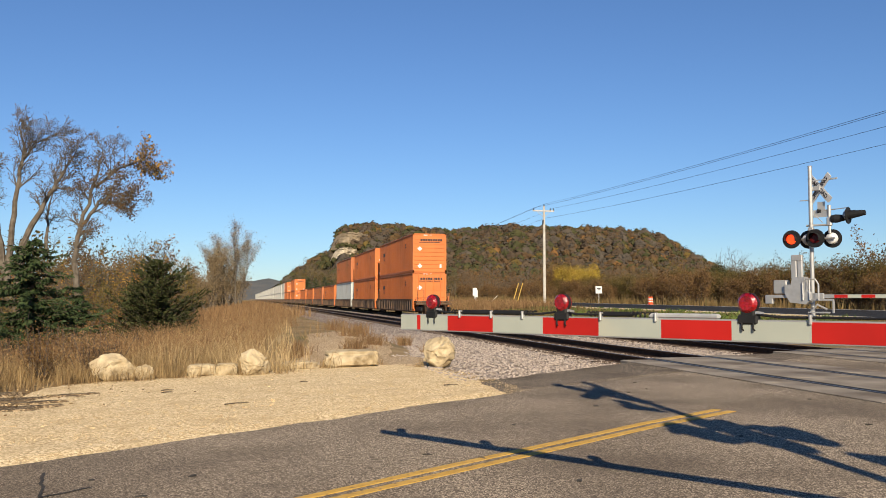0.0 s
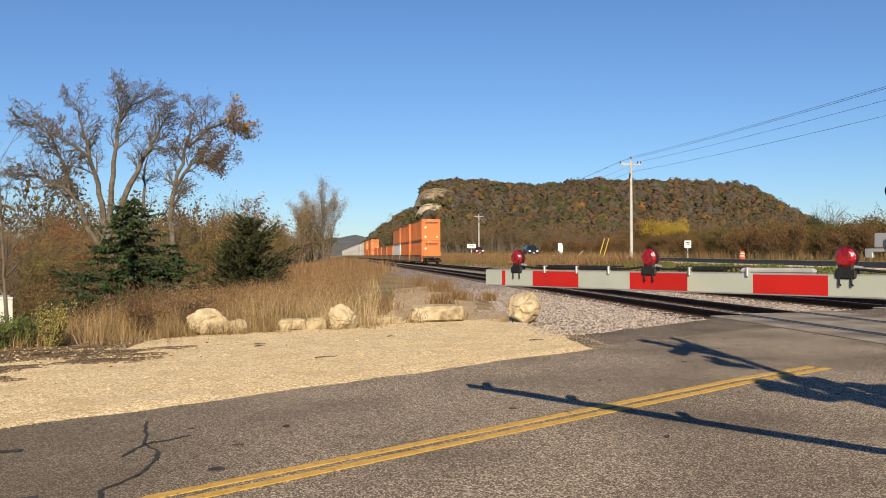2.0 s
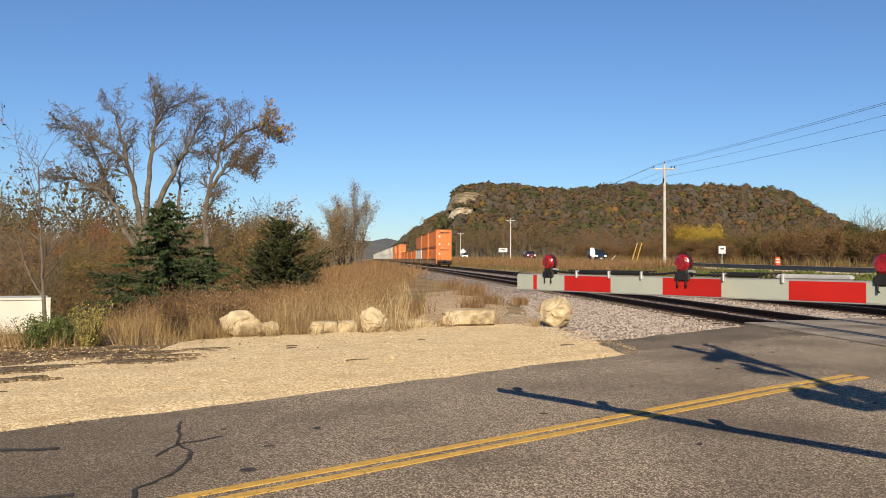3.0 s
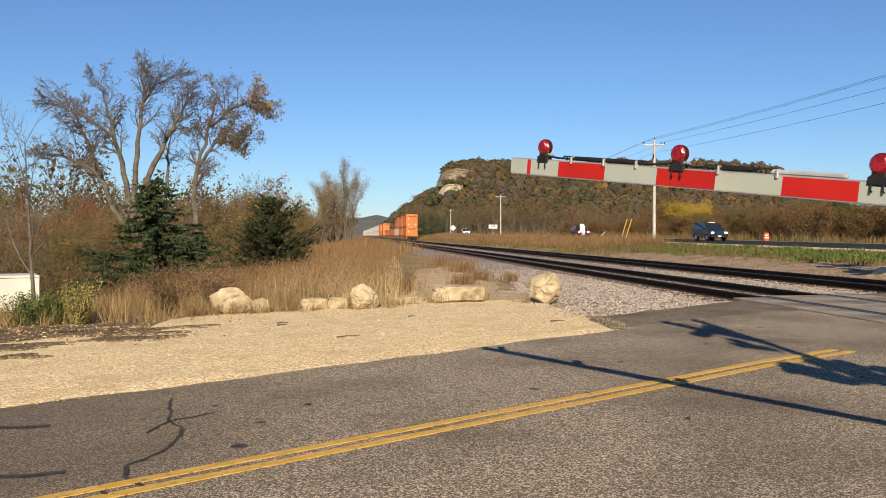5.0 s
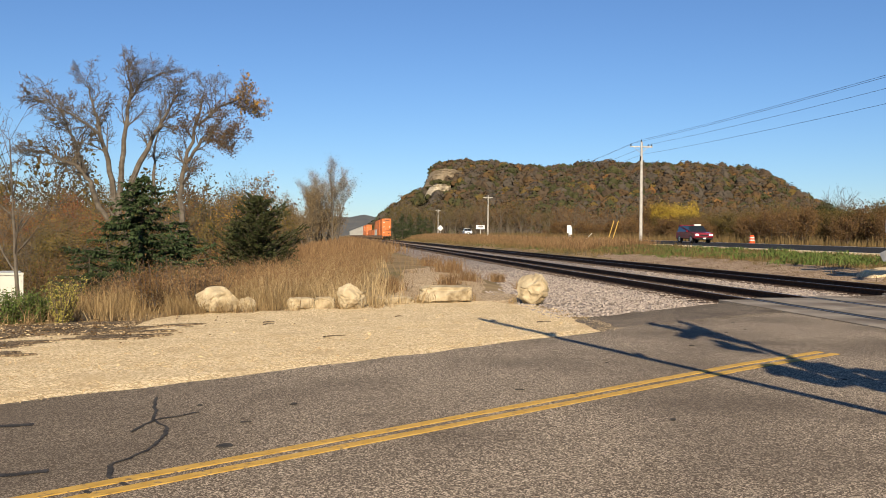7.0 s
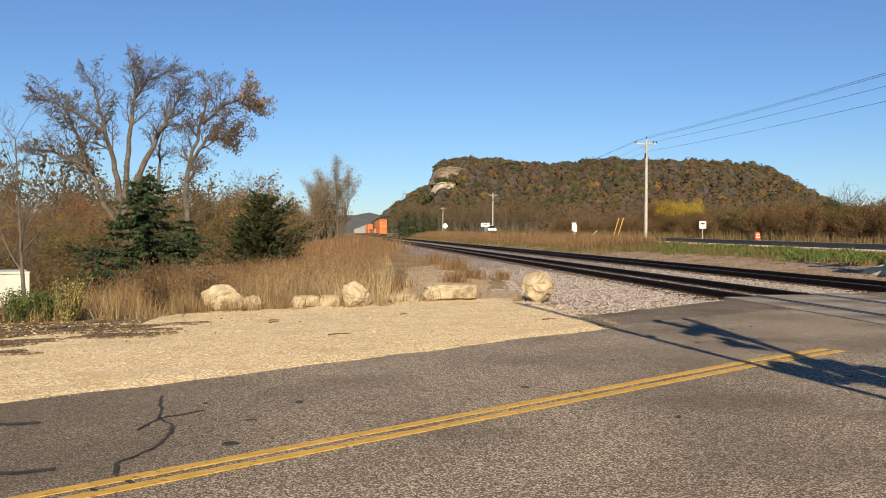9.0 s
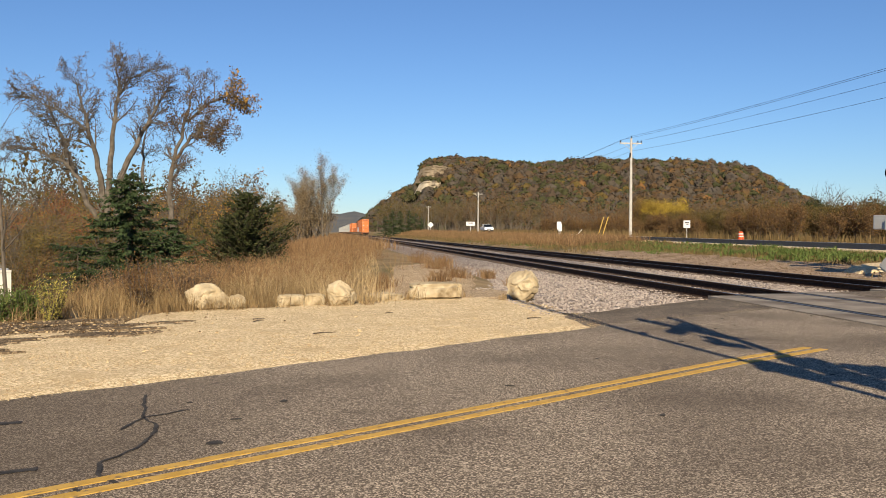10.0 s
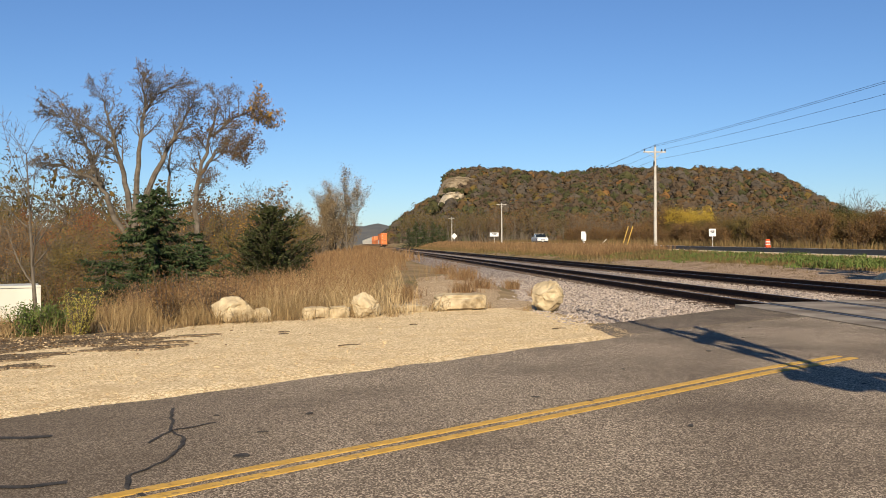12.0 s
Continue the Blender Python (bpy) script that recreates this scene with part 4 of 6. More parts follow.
def well_car(length, label):
    """Double-stack well car; origin at its rear container's foot line, on the rail."""
    c = holder("well_car", pose(0, 0, 0), label, "rail car", "well cars")
    w = 1.42
    for sx in (-1, 1):
        sd = MB().box((sx * w, length / 2, 0.78), (0.06, length + 0.6, 0.85)).box((sx * w, length / 2, 1.2), (0.14, length + 0.6, 0.1), bev=0.01).box((sx * w, length / 2, 0.38), (0.14, length + 0.4, 0.1), bev=0.01)
        n = 18
        for i in range(n):
            sd.box((sx * (w + 0.05), 0.3 + (length - 0.6) * i / (n - 1), 0.78), (0.1, 0.09, 0.8))
        part("well_side", sd, M["car_steel"], c, "dark ribbed well side")
    part("well_floor", MB().box((0, length / 2, 0.3), (2.4, length, 0.08)), M["car_steel"], c)
    for y0, d in ((-0.3, -1), (length + 0.3, 1)):
        pf = MB().box((0, y0 + d * 0.45, 1.05), (2.5, 1.1, 0.12), bev=0.02).box((0, y0 + d * 0.9, 0.85), (0.5, 1.6, 0.3), bev=0.03).box((0, y0 + d * 1.3, 0.9), (2.7, 0.12, 0.14), bev=0.02)
        pf.tube([(-1.2, y0 + d * 1.0, 1.1), (-1.2, y0 + d * 1.0, 1.9), (-0.7, y0 + d * 1.0, 1.9), (-0.7, y0 + d * 1.0, 1.1)], 0.025, 6)
        part("end_platform", pf, M["car_steel"], c)
        part("coupler", MB().box((0, y0 + d * 1.55, 0.88), (0.3, 0.5, 0.28), bev=0.05).tube([(0.35, y0 + d * 1.3, 0.85), (0.4, y0 + d * 1.5, 0.4), (0.3, y0 + d * 1.6, 0.6)], 0.03, 6), M["black"], c)
        bog = part("bogie", MB().box((-1.05, y0 + d * 0.7, 0.5), (0.16, 2.4, 0.3), bev=0.05).box((1.05, y0 + d * 0.7, 0.5), (0.16, 2.4, 0.3), bev=0.05).box((0, y0 + d * 0.7, 0.6), (2.2, 0.4, 0.25), bev=0.03), M["black"], c)
        for dy in (-0.85, 0.85):
            for sx in (-0.755, 0.755):
                part("wheel", MB().tube([(sx - 0.07, y0 + d * 0.7 + dy, 0.42), (sx + 0.07, y0 + d * 0.7 + dy, 0.42)], 0.42, 20), M["rail"], bog)
            part("axle", MB().tube([(-0.8, y0 + d * 0.7 + dy, 0.42), (0.8, y0 + d * 0.7 + dy, 0.42)], 0.08, 10), M["black"], bog)
    part("ladder", MB().tube([(1.3, -0.5, 0.6), (1.3, -0.5, 1.7)], 0.02, 6).tube([(1.3, -0.9, 0.6), (1.3, -0.9, 1.7)], 0.02, 6).box((1.25, -0.75, 1.0), (0.1, 0.25, 0.9), bev=0.02), M["orange_faded"], c)
    return c


CON_L, PITCH, REAR, SPEED = 16.15, 19.1, 64.0, 27.3
box_orange = container("shipping_container", CON_L, M["orange"], "orange ribbed steel shipping container on a well car")
box_door = container("shipping_container", CON_L, M["orange"], "orange steel shipping container with end doors in a well car", doors=True)
box_faded = container("shipping_container", CON_L, M["orange_faded"], "faded orange steel shipping container on a well car")
box_pale = container("shipping_container", CON_L, M["pale"], "pale grey steel shipping container in a well car", marks=False)
box_white = container("shipping_container", CON_L, M["white_box"], "white steel shipping container on a rail car", marks=False)
car = well_car(CON_L, "dark brown double-stack well rail car")
LOW, HIGH = RAIL_Z + 0.36, RAIL_Z + 0.36 + CON_H + 0.03
TRAIN = []
used = set()


def ride(ob, y, z):
    """Puts a thing, or a copy if it is already in use, on the train."""
    if ob in used:
        ob = copy_thing(ob, pose(TRAIN_X, y, z))
    used.add(ob)
    TRAIN.append((ob, y, z))


lower = [box_door, box_orange, box_pale, box_orange, box_faded, box_orange, box_orange, None, box_orange, box_door, box_orange]
upper = [box_orange, box_orange, box_faded, None, None, None, None, None, box_orange, None, box_orange]
for i in range(44):
    y = REAR + i * PITCH
    ride(car, y, RAIL_Z)
    lo = lower[i] if i < len(lower) else box_white
    up = upper[i] if i < len(upper) else box_white
    if lo:
        ride(lo, y, LOW)
    if up:
        ride(up, y, HIGH)


# ---- boulders ----
def boulder(x, y, w, d, h, seed, label, flat=0.0, turn=0.0):
    bm = bmesh.new()
    bmesh.ops.create_icosphere(bm, subdivisions=4, radius=1.0)
    o = Vector((seed * 5.3, seed * 2.1, seed))
    rr = random.Random(seed)
    planes = [(Vector((rr.uniform(-1, 1), rr.uniform(-1, 1), rr.uniform(-0.6, 1))).normalized(), rr.uniform(0.55, 0.82)) for _ in range(13)]
    for v in bm.verts:
        p = v.co.copy()
        if flat:
            p = Vector([math.copysign(abs(k) ** (1 - flat), k) for k in p])
        p *= 1 + (0.22 if not flat else 0.1) * noise.noise(v.co * 1.1 + o)
        for n_, dd in (planes if not flat else planes[:2]):
            e = p.dot(n_) - dd * (1.0 if not flat else 1.35)
            if e > 0:
                p -= n_ * (e * 0.95)
        p *= 1 + 0.1 * noise.noise(v.co * 3 + o) - 0.16 * (0.5 - min(0.5, 3 * abs(noise.noise(v.co * 2.2 + o)))) + 0.08 * abs(noise.noise(v.co * 6 + o)) + 0.06 * noise.noise(v.co * 13 + o)
        v.co = p
    lo = min(v.co.z for v in bm.verts)
    hi = max(v.co.z for v in bm.verts)
    for v in bm.verts:
        v.co = Vector((v.co.x * w / 2, v.co.y * d / 2, (v.co.z - lo) / (hi - lo) * h * 1.12 - 0.12 * h))
    me = bpy.data.meshes.new("boulder")
    bm.to_mesh(me)
    bm.free()
    me.materials.append(M["limestone"])
    ob = new("boulder", me)
    ob.matrix_basis = pose(x, y, hz(x, y) + 0.01, 0, 0, turn)
    return tagged(ob, label, "boulder", "boulders along the gravel")


boulder(-2.12, 15.35, 1.05, 0.7, 0.46, 1, "tan limestone boulder half hidden in dry grass")
boulder(-1.55, 15.19, 0.38, 0.36, 0.27, 2, "small tan limestone boulder in dry grass")
boulder(-0.66, 15.49, 0.47, 0.36, 0.22, 3, "low tan limestone block", 0.55)
boulder(-0.26, 15.49, 0.38, 0.36, 0.22, 4, "low tan limestone block", 0.55)
boulder(0.22, 15.38, 0.64, 0.56, 0.46, 5, "rounded pale limestone boulder")
boulder(1.03, 16.22, 0.66, 0.41, 0.16, 6, "flat low limestone slab", 0.5)
boulder(2.01, 16.42, 1.00, 0.55, 0.33, 7, "long flat-topped limestone block", 0.68, -4)
boulder(3.57, 15.76, 0.75, 0.68, 0.58, 8, "large rough pale limestone boulder on ballast")

# ---- utility poles and wires ----
def utility_pole(x, y, h, label):
    p = holder("utility_pole", pose(x, y, hz(x, y)), label, "utility pole", "utility poles")
    part("pole", MB().tube([(0, 0, -0.2), (0, 0, h * 0.5), (0, 0, h)], [0.17, 0.15, 0.11], 12), M["pole_wood"], p)
    ca = part("crossarm", MB().box((0, 0.14, h - 0.5), (2.4, 0.1, 0.13), bev=0.01).tube([(-0.75, 0.14, h - 0.55), (0, 0.1, h - 1.2)], 0.025, 6).tube([(0.75, 0.14, h - 0.55), (0, 0.1, h - 1.2)], 0.025, 6), M["pole_wood"], p)
    for xx, zz in ((-1.1, -0.43), (0.0, 0.0), (1.1, -0.43), (0.75, -0.43)):
        part("insulator", MB().tube([(xx, 0.12 if xx else 0, h + zz), (xx, 0.12 if xx else 0, h + zz + 0.22)], [0.06, 0.05], 8), M["black"], ca)
    part("fuse", MB().tube([(-0.2, -0.15, h - 2.0), (-0.15, -0.15, h - 1.5)], 0.08, 8), M["black"], p)
    return p


POLES = [(30.9, 86.6, 10.35), (35.6, 207, 9.7), (37.2, 328, 10.0), (26.3, -20.0, 9.5)]
for x, y, h in POLES:
    utility_pole(x, y, h, "weathered grey wooden utility pole with one crossarm")
wires = holder("power_lines", pose(0, 0, 0), "thin dark overhead power lines strung between poles", "power line")
order = [POLES[3], POLES[0], POLES[1], POLES[2]]
for (xa, ya, ha), (xb, yb, hb) in zip(order, order[1:]):
    for xx, zz in ((-1.1, -0.2), (0.0, 0.22), (1.1, -0.2), (0.05, -1.3)):
        pts = []
        for i in range(25):
            k = i / 24
            pts.append((xa + xx + (xb - xa) * k, ya + (yb - ya) * k, (hz(xa, ya) + ha) * (1 - k) + (hz(xb, yb) + hb) * k + zz - 3.2 * k * (1 - k)))
        part("wire", MB().tube(pts, 0.011, 5), M["wire"], wires)

# ---- signs and posts ----
def road_sign(x, y, h, w, hh, label, diamond=False, face=180, bars=True):
    s = holder("road_sign", pose(x, y, hz(x, y), 0, 0, face), label, "road sign", "road signs")
    part("post", MB().box((0, 0.03, h / 2 - 0.1), (0.08, 0.05, h + 0.2), bev=0.01), M["aluminium"], s)
    r = pose(0, 0, 0, 0, 45, 0) if diamond else None
    pn = part("panel", MB().box((0, 0, h - hh / 2), (w, 0.02, hh), r, bev=0.006), M["sign_white"], s, "white sign panel")
    if bars:
        part("print", MB().box((0, -0.013, h - hh * 0.3), (w * 0.6, 0.006, hh * 0.14)).box((0.05 * w, -0.013, h - hh * 0.5), (w * 0.4, 0.006, hh * 0.1)), M["dark_print"], pn, "dark print bars")
    return s


road_sign(40.6, 95.0, 2.0, 0.75, 0.85, "white rectangular sign beyond the highway", face=-23)
road_sign(29.1, 108.1, 1.85, 0.55, 1.0, "white rectangular sign beside the highway", face=0, bars=False)
road_sign(29.75, 110.0, 1.6, 0.5, 0.95, "white rectangular sign beside the highway", face=0, bars=False)
road_sign(32.2, 197.4, 2.4, 2.0, 0.9, "wide pale sign board beside the highway", face=-10)
road_sign(34.6, 298.0, 3.2, 1.5, 1.5, "white diamond sign back beside the highway", diamond=True, face=-6, bars=False)
gb = holder("guy_markers", pose(26.4, 83.7, hz(26.4, 83.7)), "pair of leaning yellow guy-wire markers in grass", "marker post")
for dx in (0, 0.35):
    part("marker", MB().tube([(dx * 1.3, 0, -0.1), (dx * 1.3 + 0.7, 0, 2.15)], 0.045, 8), M["guy_yellow"], gb)
part("cross_pole", MB().tube([(-2.2, 0.4, 0.1), (-1.4, 0.4, 0.9)], 0.04, 8), M["pole_wood"], gb)
bar = holder("traffic_barrel", pose(41.3, 83.2, hz(41.3, 83.2)), "orange and white traffic barrel beside the highway", "traffic barrel")
part("barrel", MB().tube([(0, 0, 0), (0, 0, 0.08), (0, 0, 0.74), (0, 0, 0.8)], [0.32, 0.27, 0.22, 0.17], 16), M["plastic_orange"], bar)
for z in (0.24, 0.5):
    part("band", MB().tube([(0, 0, z), (0, 0, z + 0.12)], [0.285 - 0.07 * z, 0.275 - 0.07 * z], 16), M["sign_white"], bar)
tank = holder("white_trailer", pose(-9.35, 20.6, hz(-7, 20.6) - 0.05, 0, 0, 20), "white flat-sided box trailer behind weeds", "trailer")
part("box", MB().box((0, 0, 0.86), (4.2, 1.6, 0.8), bev=0.03), M["white_box"], tank)
part("rim", MB().box((0, -0.8, 1.25), (4.24, 0.06, 0.05)).box((2.09, -0.79, 0.86), (0.05, 0.05, 0.8)), M["white_box"], tank)
for x in (-1.0, 1.0):
    part("wheel", MB().tube([(x, -0.7, 0.3), (x, -0.5, 0.3)], 0.32, 18), M["rubber"], tank)
part("chassis", MB().box((0, 0, 0.42), (4.0, 1.3, 0.12)), M["black"], tank)


# ---- vehicles ----
def vehicle(name, label, category, length, width, body_line, cab_line, paint, glass_band, wheel_r, axles):
    """Built heading +x with its wheels on z = 0; outlines in x, z."""
    c = holder(name, pose(0, 0, -50), label, category)
    mb = MB()
    n = len(body_line)
    v, f = [], []
    secs = [(-0.5, 0.9, 0.06), (-0.46, 1.0, 0.0), (0.46, 1.0, 0.0), (0.5, 0.9, 0.06)]
    for yy, k, i in secs:
        for x, z in body_line:
            v.append((x * (0.985 if i else 1), yy * width, z - (i * 0.5 if z > 0.6 else -i)))
    for s in range(3):
        for i in range(n):
            j = (i + 1) % n
            f.append((s * n + i, s * n + j, (s + 1) * n + j, (s + 1) * n + i))
    f += [tuple(range(n)), tuple(range(4 * n - 1, 3 * n - 1, -1))]
    mb.add(v, f)
    part("body", mb, paint, c)
    g = MB()
    base, top = width * 0.47, width * 0.40
    zs = [z for _, z in cab_line]
    zl, zh = min(zs), max(zs)
    m = len(cab_line)
    half = lambda z: base + (top - base) * (z - zl) / (zh - zl)
    g.add([(x, -half(z), z) for x, z in cab_line] + [(x, half(z), z) for x, z in cab_line], [tuple(range(m)), tuple(range(2 * m - 1, m - 1, -1))] + [(i, i + m, (i + 1) % m + m, (i + 1) % m) for i in range(m)])
    part("windows", g, M["glass_dark"], c, "dark glass")
    xs = [x for x, z in cab_line if z > zh - 0.02]
    rf = MB().box(((min(xs) + max(xs)) / 2, 0, zh + 0.01), (max(xs) - min(xs) + 0.25, top * 2 + 0.05, 0.06), bev=0.02)
    lows = [x for x, z in cab_line if z < zl + 0.02]
    for sx in (-1, 1):
        for xa, xb in ((min(lows), min(xs)), (max(lows), max(xs)), ((min(lows) + max(lows)) / 2 - 0.1, (min(xs) + max(xs)) / 2 - 0.1)):
            rf.tube([(xa, sx * base, zl), (xb, sx * (top + 0.01), zh)], 0.05, 6)
    part("roof", rf, paint, c)
    for ax in axles:
        for sy in (-1, 1):
            w = part("wheel", MB().tube([(ax, sy * (width / 2 - 0.22), wheel_r), (ax, sy * (width / 2 + 0.01), wheel_r)], wheel_r, 20), M["rubber"], c)
            part("rim", MB().tube([(ax, sy * (width / 2 - 0.02), wheel_r), (ax, sy * (width / 2 + 0.02), wheel_r)], wheel_r * 0.6, 14), M["aluminium"], w)
    fx = max(x for x, z in body_line)
    for sy in (-1, 1):
        part("headlight", MB().box((fx - 0.06, sy * width * 0.37, 0.78), (0.16, 0.32, 0.16), bev=0.03), M["headlight"], c, "lit headlight")
        part("mirror", MB().box((max(lows) - 0.5, sy * (width / 2 + 0.06), zl + 0.08), (0.1, 0.18, 0.14), bev=0.02), paint, c)
    part("bumper", MB().box((fx - 0.02, 0, 0.42), (0.16, width * 0.92, 0.2), bev=0.05), M["black"], c)
    part("grille", MB().box((fx + 0.0, 0, 0.72), (0.05, width * 0.42, 0.14), bev=0.01), M["black"], c)
    part("licence_plate", MB().box((fx + 0.07, 0, 0.45), (0.02, 0.3, 0.14)), M["sign_white"], c)
    return c


VAN_BODY = [(-2.15, 0.35), (2.02, 0.35), (2.15, 0.55), (2.13, 0.85), (1.38, 1.05), (0.77, 1.12), (-2.11, 1.15), (-2.19, 0.7)]
VAN_CAB = [(-2.08, 1.12), (1.16, 1.08), (0.30, 1.72), (-1.81, 1.76)]
van = vehicle("minivan", "dark blue minivan with lit headlights on the highway", "minivan", 4.35, 1.8, VAN_BODY, VAN_CAB, M["van_paint"], 0, 0.34, (-1.33, 1.33))
SUV_BODY = [(-2.3, 0.4), (2.2, 0.4), (2.35, 0.6), (2.32, 0.95), (1.2, 1.08), (-2.25, 1.1), (-2.35, 0.7)]
SUV_CAB = [(-2.2, 1.08), (1.1, 1.05), (0.35, 1.66), (-1.9, 1.7)]
suv = vehicle("suv", "dark red sport utility vehicle on the highway", "car", 4.7, 1.85, SUV_BODY, SUV_CAB, M["red_paint"], 0, 0.36, (-1.4, 1.4))
PU_BODY = [(-2.9, 0.45), (2.7, 0.45), (2.8, 0.7), (2.76, 1.1), (1.4, 1.2), (-2.85, 1.2), (-2.9, 0.8)]
PU_CAB = [(-1.1, 1.18), (1.2, 1.16), (0.6, 1.8), (-0.9, 1.82)]
pickup = vehicle("pickup_truck", "white pickup truck with dark lower body on the highway", "pickup truck", 5.7, 2.0, PU_BODY, PU_CAB, M["white_car"], 0, 0.4, (-1.7, 1.8))


# ---- plants ----
def grow(mb, tips, rr, p, d, length, r, level, cfg):
    """A tapered wandering branch with side branches."""
    nseg = cfg["seg"][level]
    pts, rad = [p.copy()], [r]
    for i in range(nseg):
        w = cfg["wob"] * (1 + 0.3 * level)
        d = (d + Vector((rr.gauss(0, w), rr.gauss(0, w), rr.gauss(0, w) + cfg["up"][level]))).normalized()
        p = p + d * (length / nseg)
        k = (i + 1) / nseg
        rr_ = r * (1 - k * cfg["taper"])
        pts.append(p.copy())
        rad.append(rr_)
        if level < cfg["depth"] and k > cfg["bare"][level]:
            for _ in range(cfg["kids"][level]):
                if rr.random() < 0.85:
                    ax = Vector((rr.gauss(0, 1), rr.gauss(0, 1), rr.gauss(0, 1))).cross(d)
                    if ax.length < 1e-3:
                        continue
                    ang = radians(rr.uniform(*cfg["angle"]))
                    nd = (d * math.cos(ang) + ax.normalized() * math.sin(ang)).normalized()
                    grow(mb, tips, rr, p.copy(), nd, length * rr.uniform(*cfg["short"]) * (1.1 - 0.35 * k), max(rr_ * 0.62, cfg["rmin"]), level + 1, cfg)
    mb.tube(pts, rad, cfg["sides"][level], cap=False)
    if level >= cfg["depth"] - 1:
        tips.extend(pts[1:])


def leaf_quads(points, rr, n_per, size, spread, keep=1.0):
    mb = MB()
    for p in points:
        if rr.random() > keep:
            continue
        for _ in range(n_per):
            c = p + Vector((rr.gauss(0, spread), rr.gauss(0, spread), rr.gauss(0, spread)))
            a = Vector((rr.gauss(0, 1), rr.gauss(0, 1), rr.gauss(0, 1))).normalized()
            b = a.cross(Vector((rr.gauss(0, 1), rr.gauss(0, 1), rr.gauss(0, 1)))).normalized()
            s = size * rr.uniform(0.6, 1.3)
            mb.add([tuple(c - a * s), tuple(c + b * s * 0.55), tuple(c + a * s), tuple(c - b * s * 0.55)], [(0, 1, 2, 3)])
    return mb


def tree(label, at, trunk, stems, cfg, bark, leaf=None, n_per=1, size=0.08, spread=0.12, keep=1.0, seed=1, filt=None, extra=None, name="tree", category="tree", group=""):
    rr = random.Random(seed)
    t = holder(name, at, label, category, group)
    mb, tips = MB(), []
    for off, d, length, r in stems:
        grow(mb, tips, rr, Vector(off), Vector(d).normalized(), length, r, 0, cfg)
    part("trunk", mb, bark, t)
    if leaf:
        pts = [p for p in tips if not filt or filt(p)]
        part("crown", leaf_quads(pts, rr, n_per, size, spread, keep), leaf, t)
    if extra:
        m2, s2, k2, f2, n2 = extra
        part("leaves", leaf_quads([p for p in tips if f2(p)], rr, n2, s2, spread, k2), m2, t)
    return t, tips


BIG = dict(seg=[8, 5, 5, 4, 3], wob=0.1, up=[0.03, 0.03, 0.03, 0.02, 0.02], taper=0.74, depth=4, bare=[0.34, 0.15, 0.1, 0.1, 0], kids=[2, 2, 1, 1], angle=(24, 58), short=(0.4, 0.6), rmin=0.009, sides=[8, 6, 5, 3, 3])


def cottonwood(at, limbs, seed):
    """A many-stemmed tree: each limb is a line of x, z with its thickness; twigs grow from it."""
    r_ = random.Random(seed)
    t = holder("tree", at, "tall nearly bare cottonwood with a few gold leaves", "tree")
    wood, tips = MB(), []
    for line, r0, r1, twigs, y0, y1 in limbs:
        ctl = [Vector((x, y0 + (y1 - y0) * i / (len(line) - 1), z)) for i, (x, z) in enumerate(line)]
        pts = []
        for i in range(len(ctl) - 1):
            for j in range(4):
                pts.append(ctl[i].lerp(ctl[i + 1], j / 4) + Vector((r_.gauss(0, 0.04), r_.gauss(0, 0.06), r_.gauss(0, 0.03))))
        pts.append(ctl[-1])
        n = len(pts)
        rad = [r0 + (r1 - r0) * i / (n - 1) for i in range(n)]
        wood.tube(pts, rad, 8, cap=False)
        for i in range(n):
            k = i / (n - 1)
            if k < 1 - twigs:
                continue
            d = (pts[min(i + 1, n - 1)] - pts[max(i - 1, 0)]).normalized()
            for _ in range(2 if i == n - 1 or r_.random() < 0.5 else 1):
                ax = Vector((r_.gauss(0, 1), r_.gauss(0, 1), r_.gauss(0, 1))).cross(d).normalized()
                ang = radians(r_.uniform(28, 62))
                nd = (d * math.cos(ang) + ax * math.sin(ang) + Vector((0, 0, 0.15))).normalized()
                grow(wood, tips, r_, pts[i].copy(), nd, r_.uniform(0.85, 1.45) * (1.2 - 0.45 * k), rad[i] * 0.45, 1, BIG)
    part("trunk", wood, M["bark"], t)
    low = [p for p in tips if p.x > 1.6 and p.z < 9.0]
    gold = [p for p in tips if p.x > 4.2 and p.z > 8.0]
    part("crown", leaf_quads(low, r_, 1, 0.05, 0.1, 0.2), M["leaf_brown"], t)
    part("leaves", leaf_quads(tips, r_, 1, 0.045, 0.1, 0.02), M["leaf_brown"], t)
    part("gold_leaves", leaf_quads(gold, r_, 1, 0.07, 0.12, 0.16), M["leaf_gold"], t, "gold leaves left on the outer twigs")
    return t


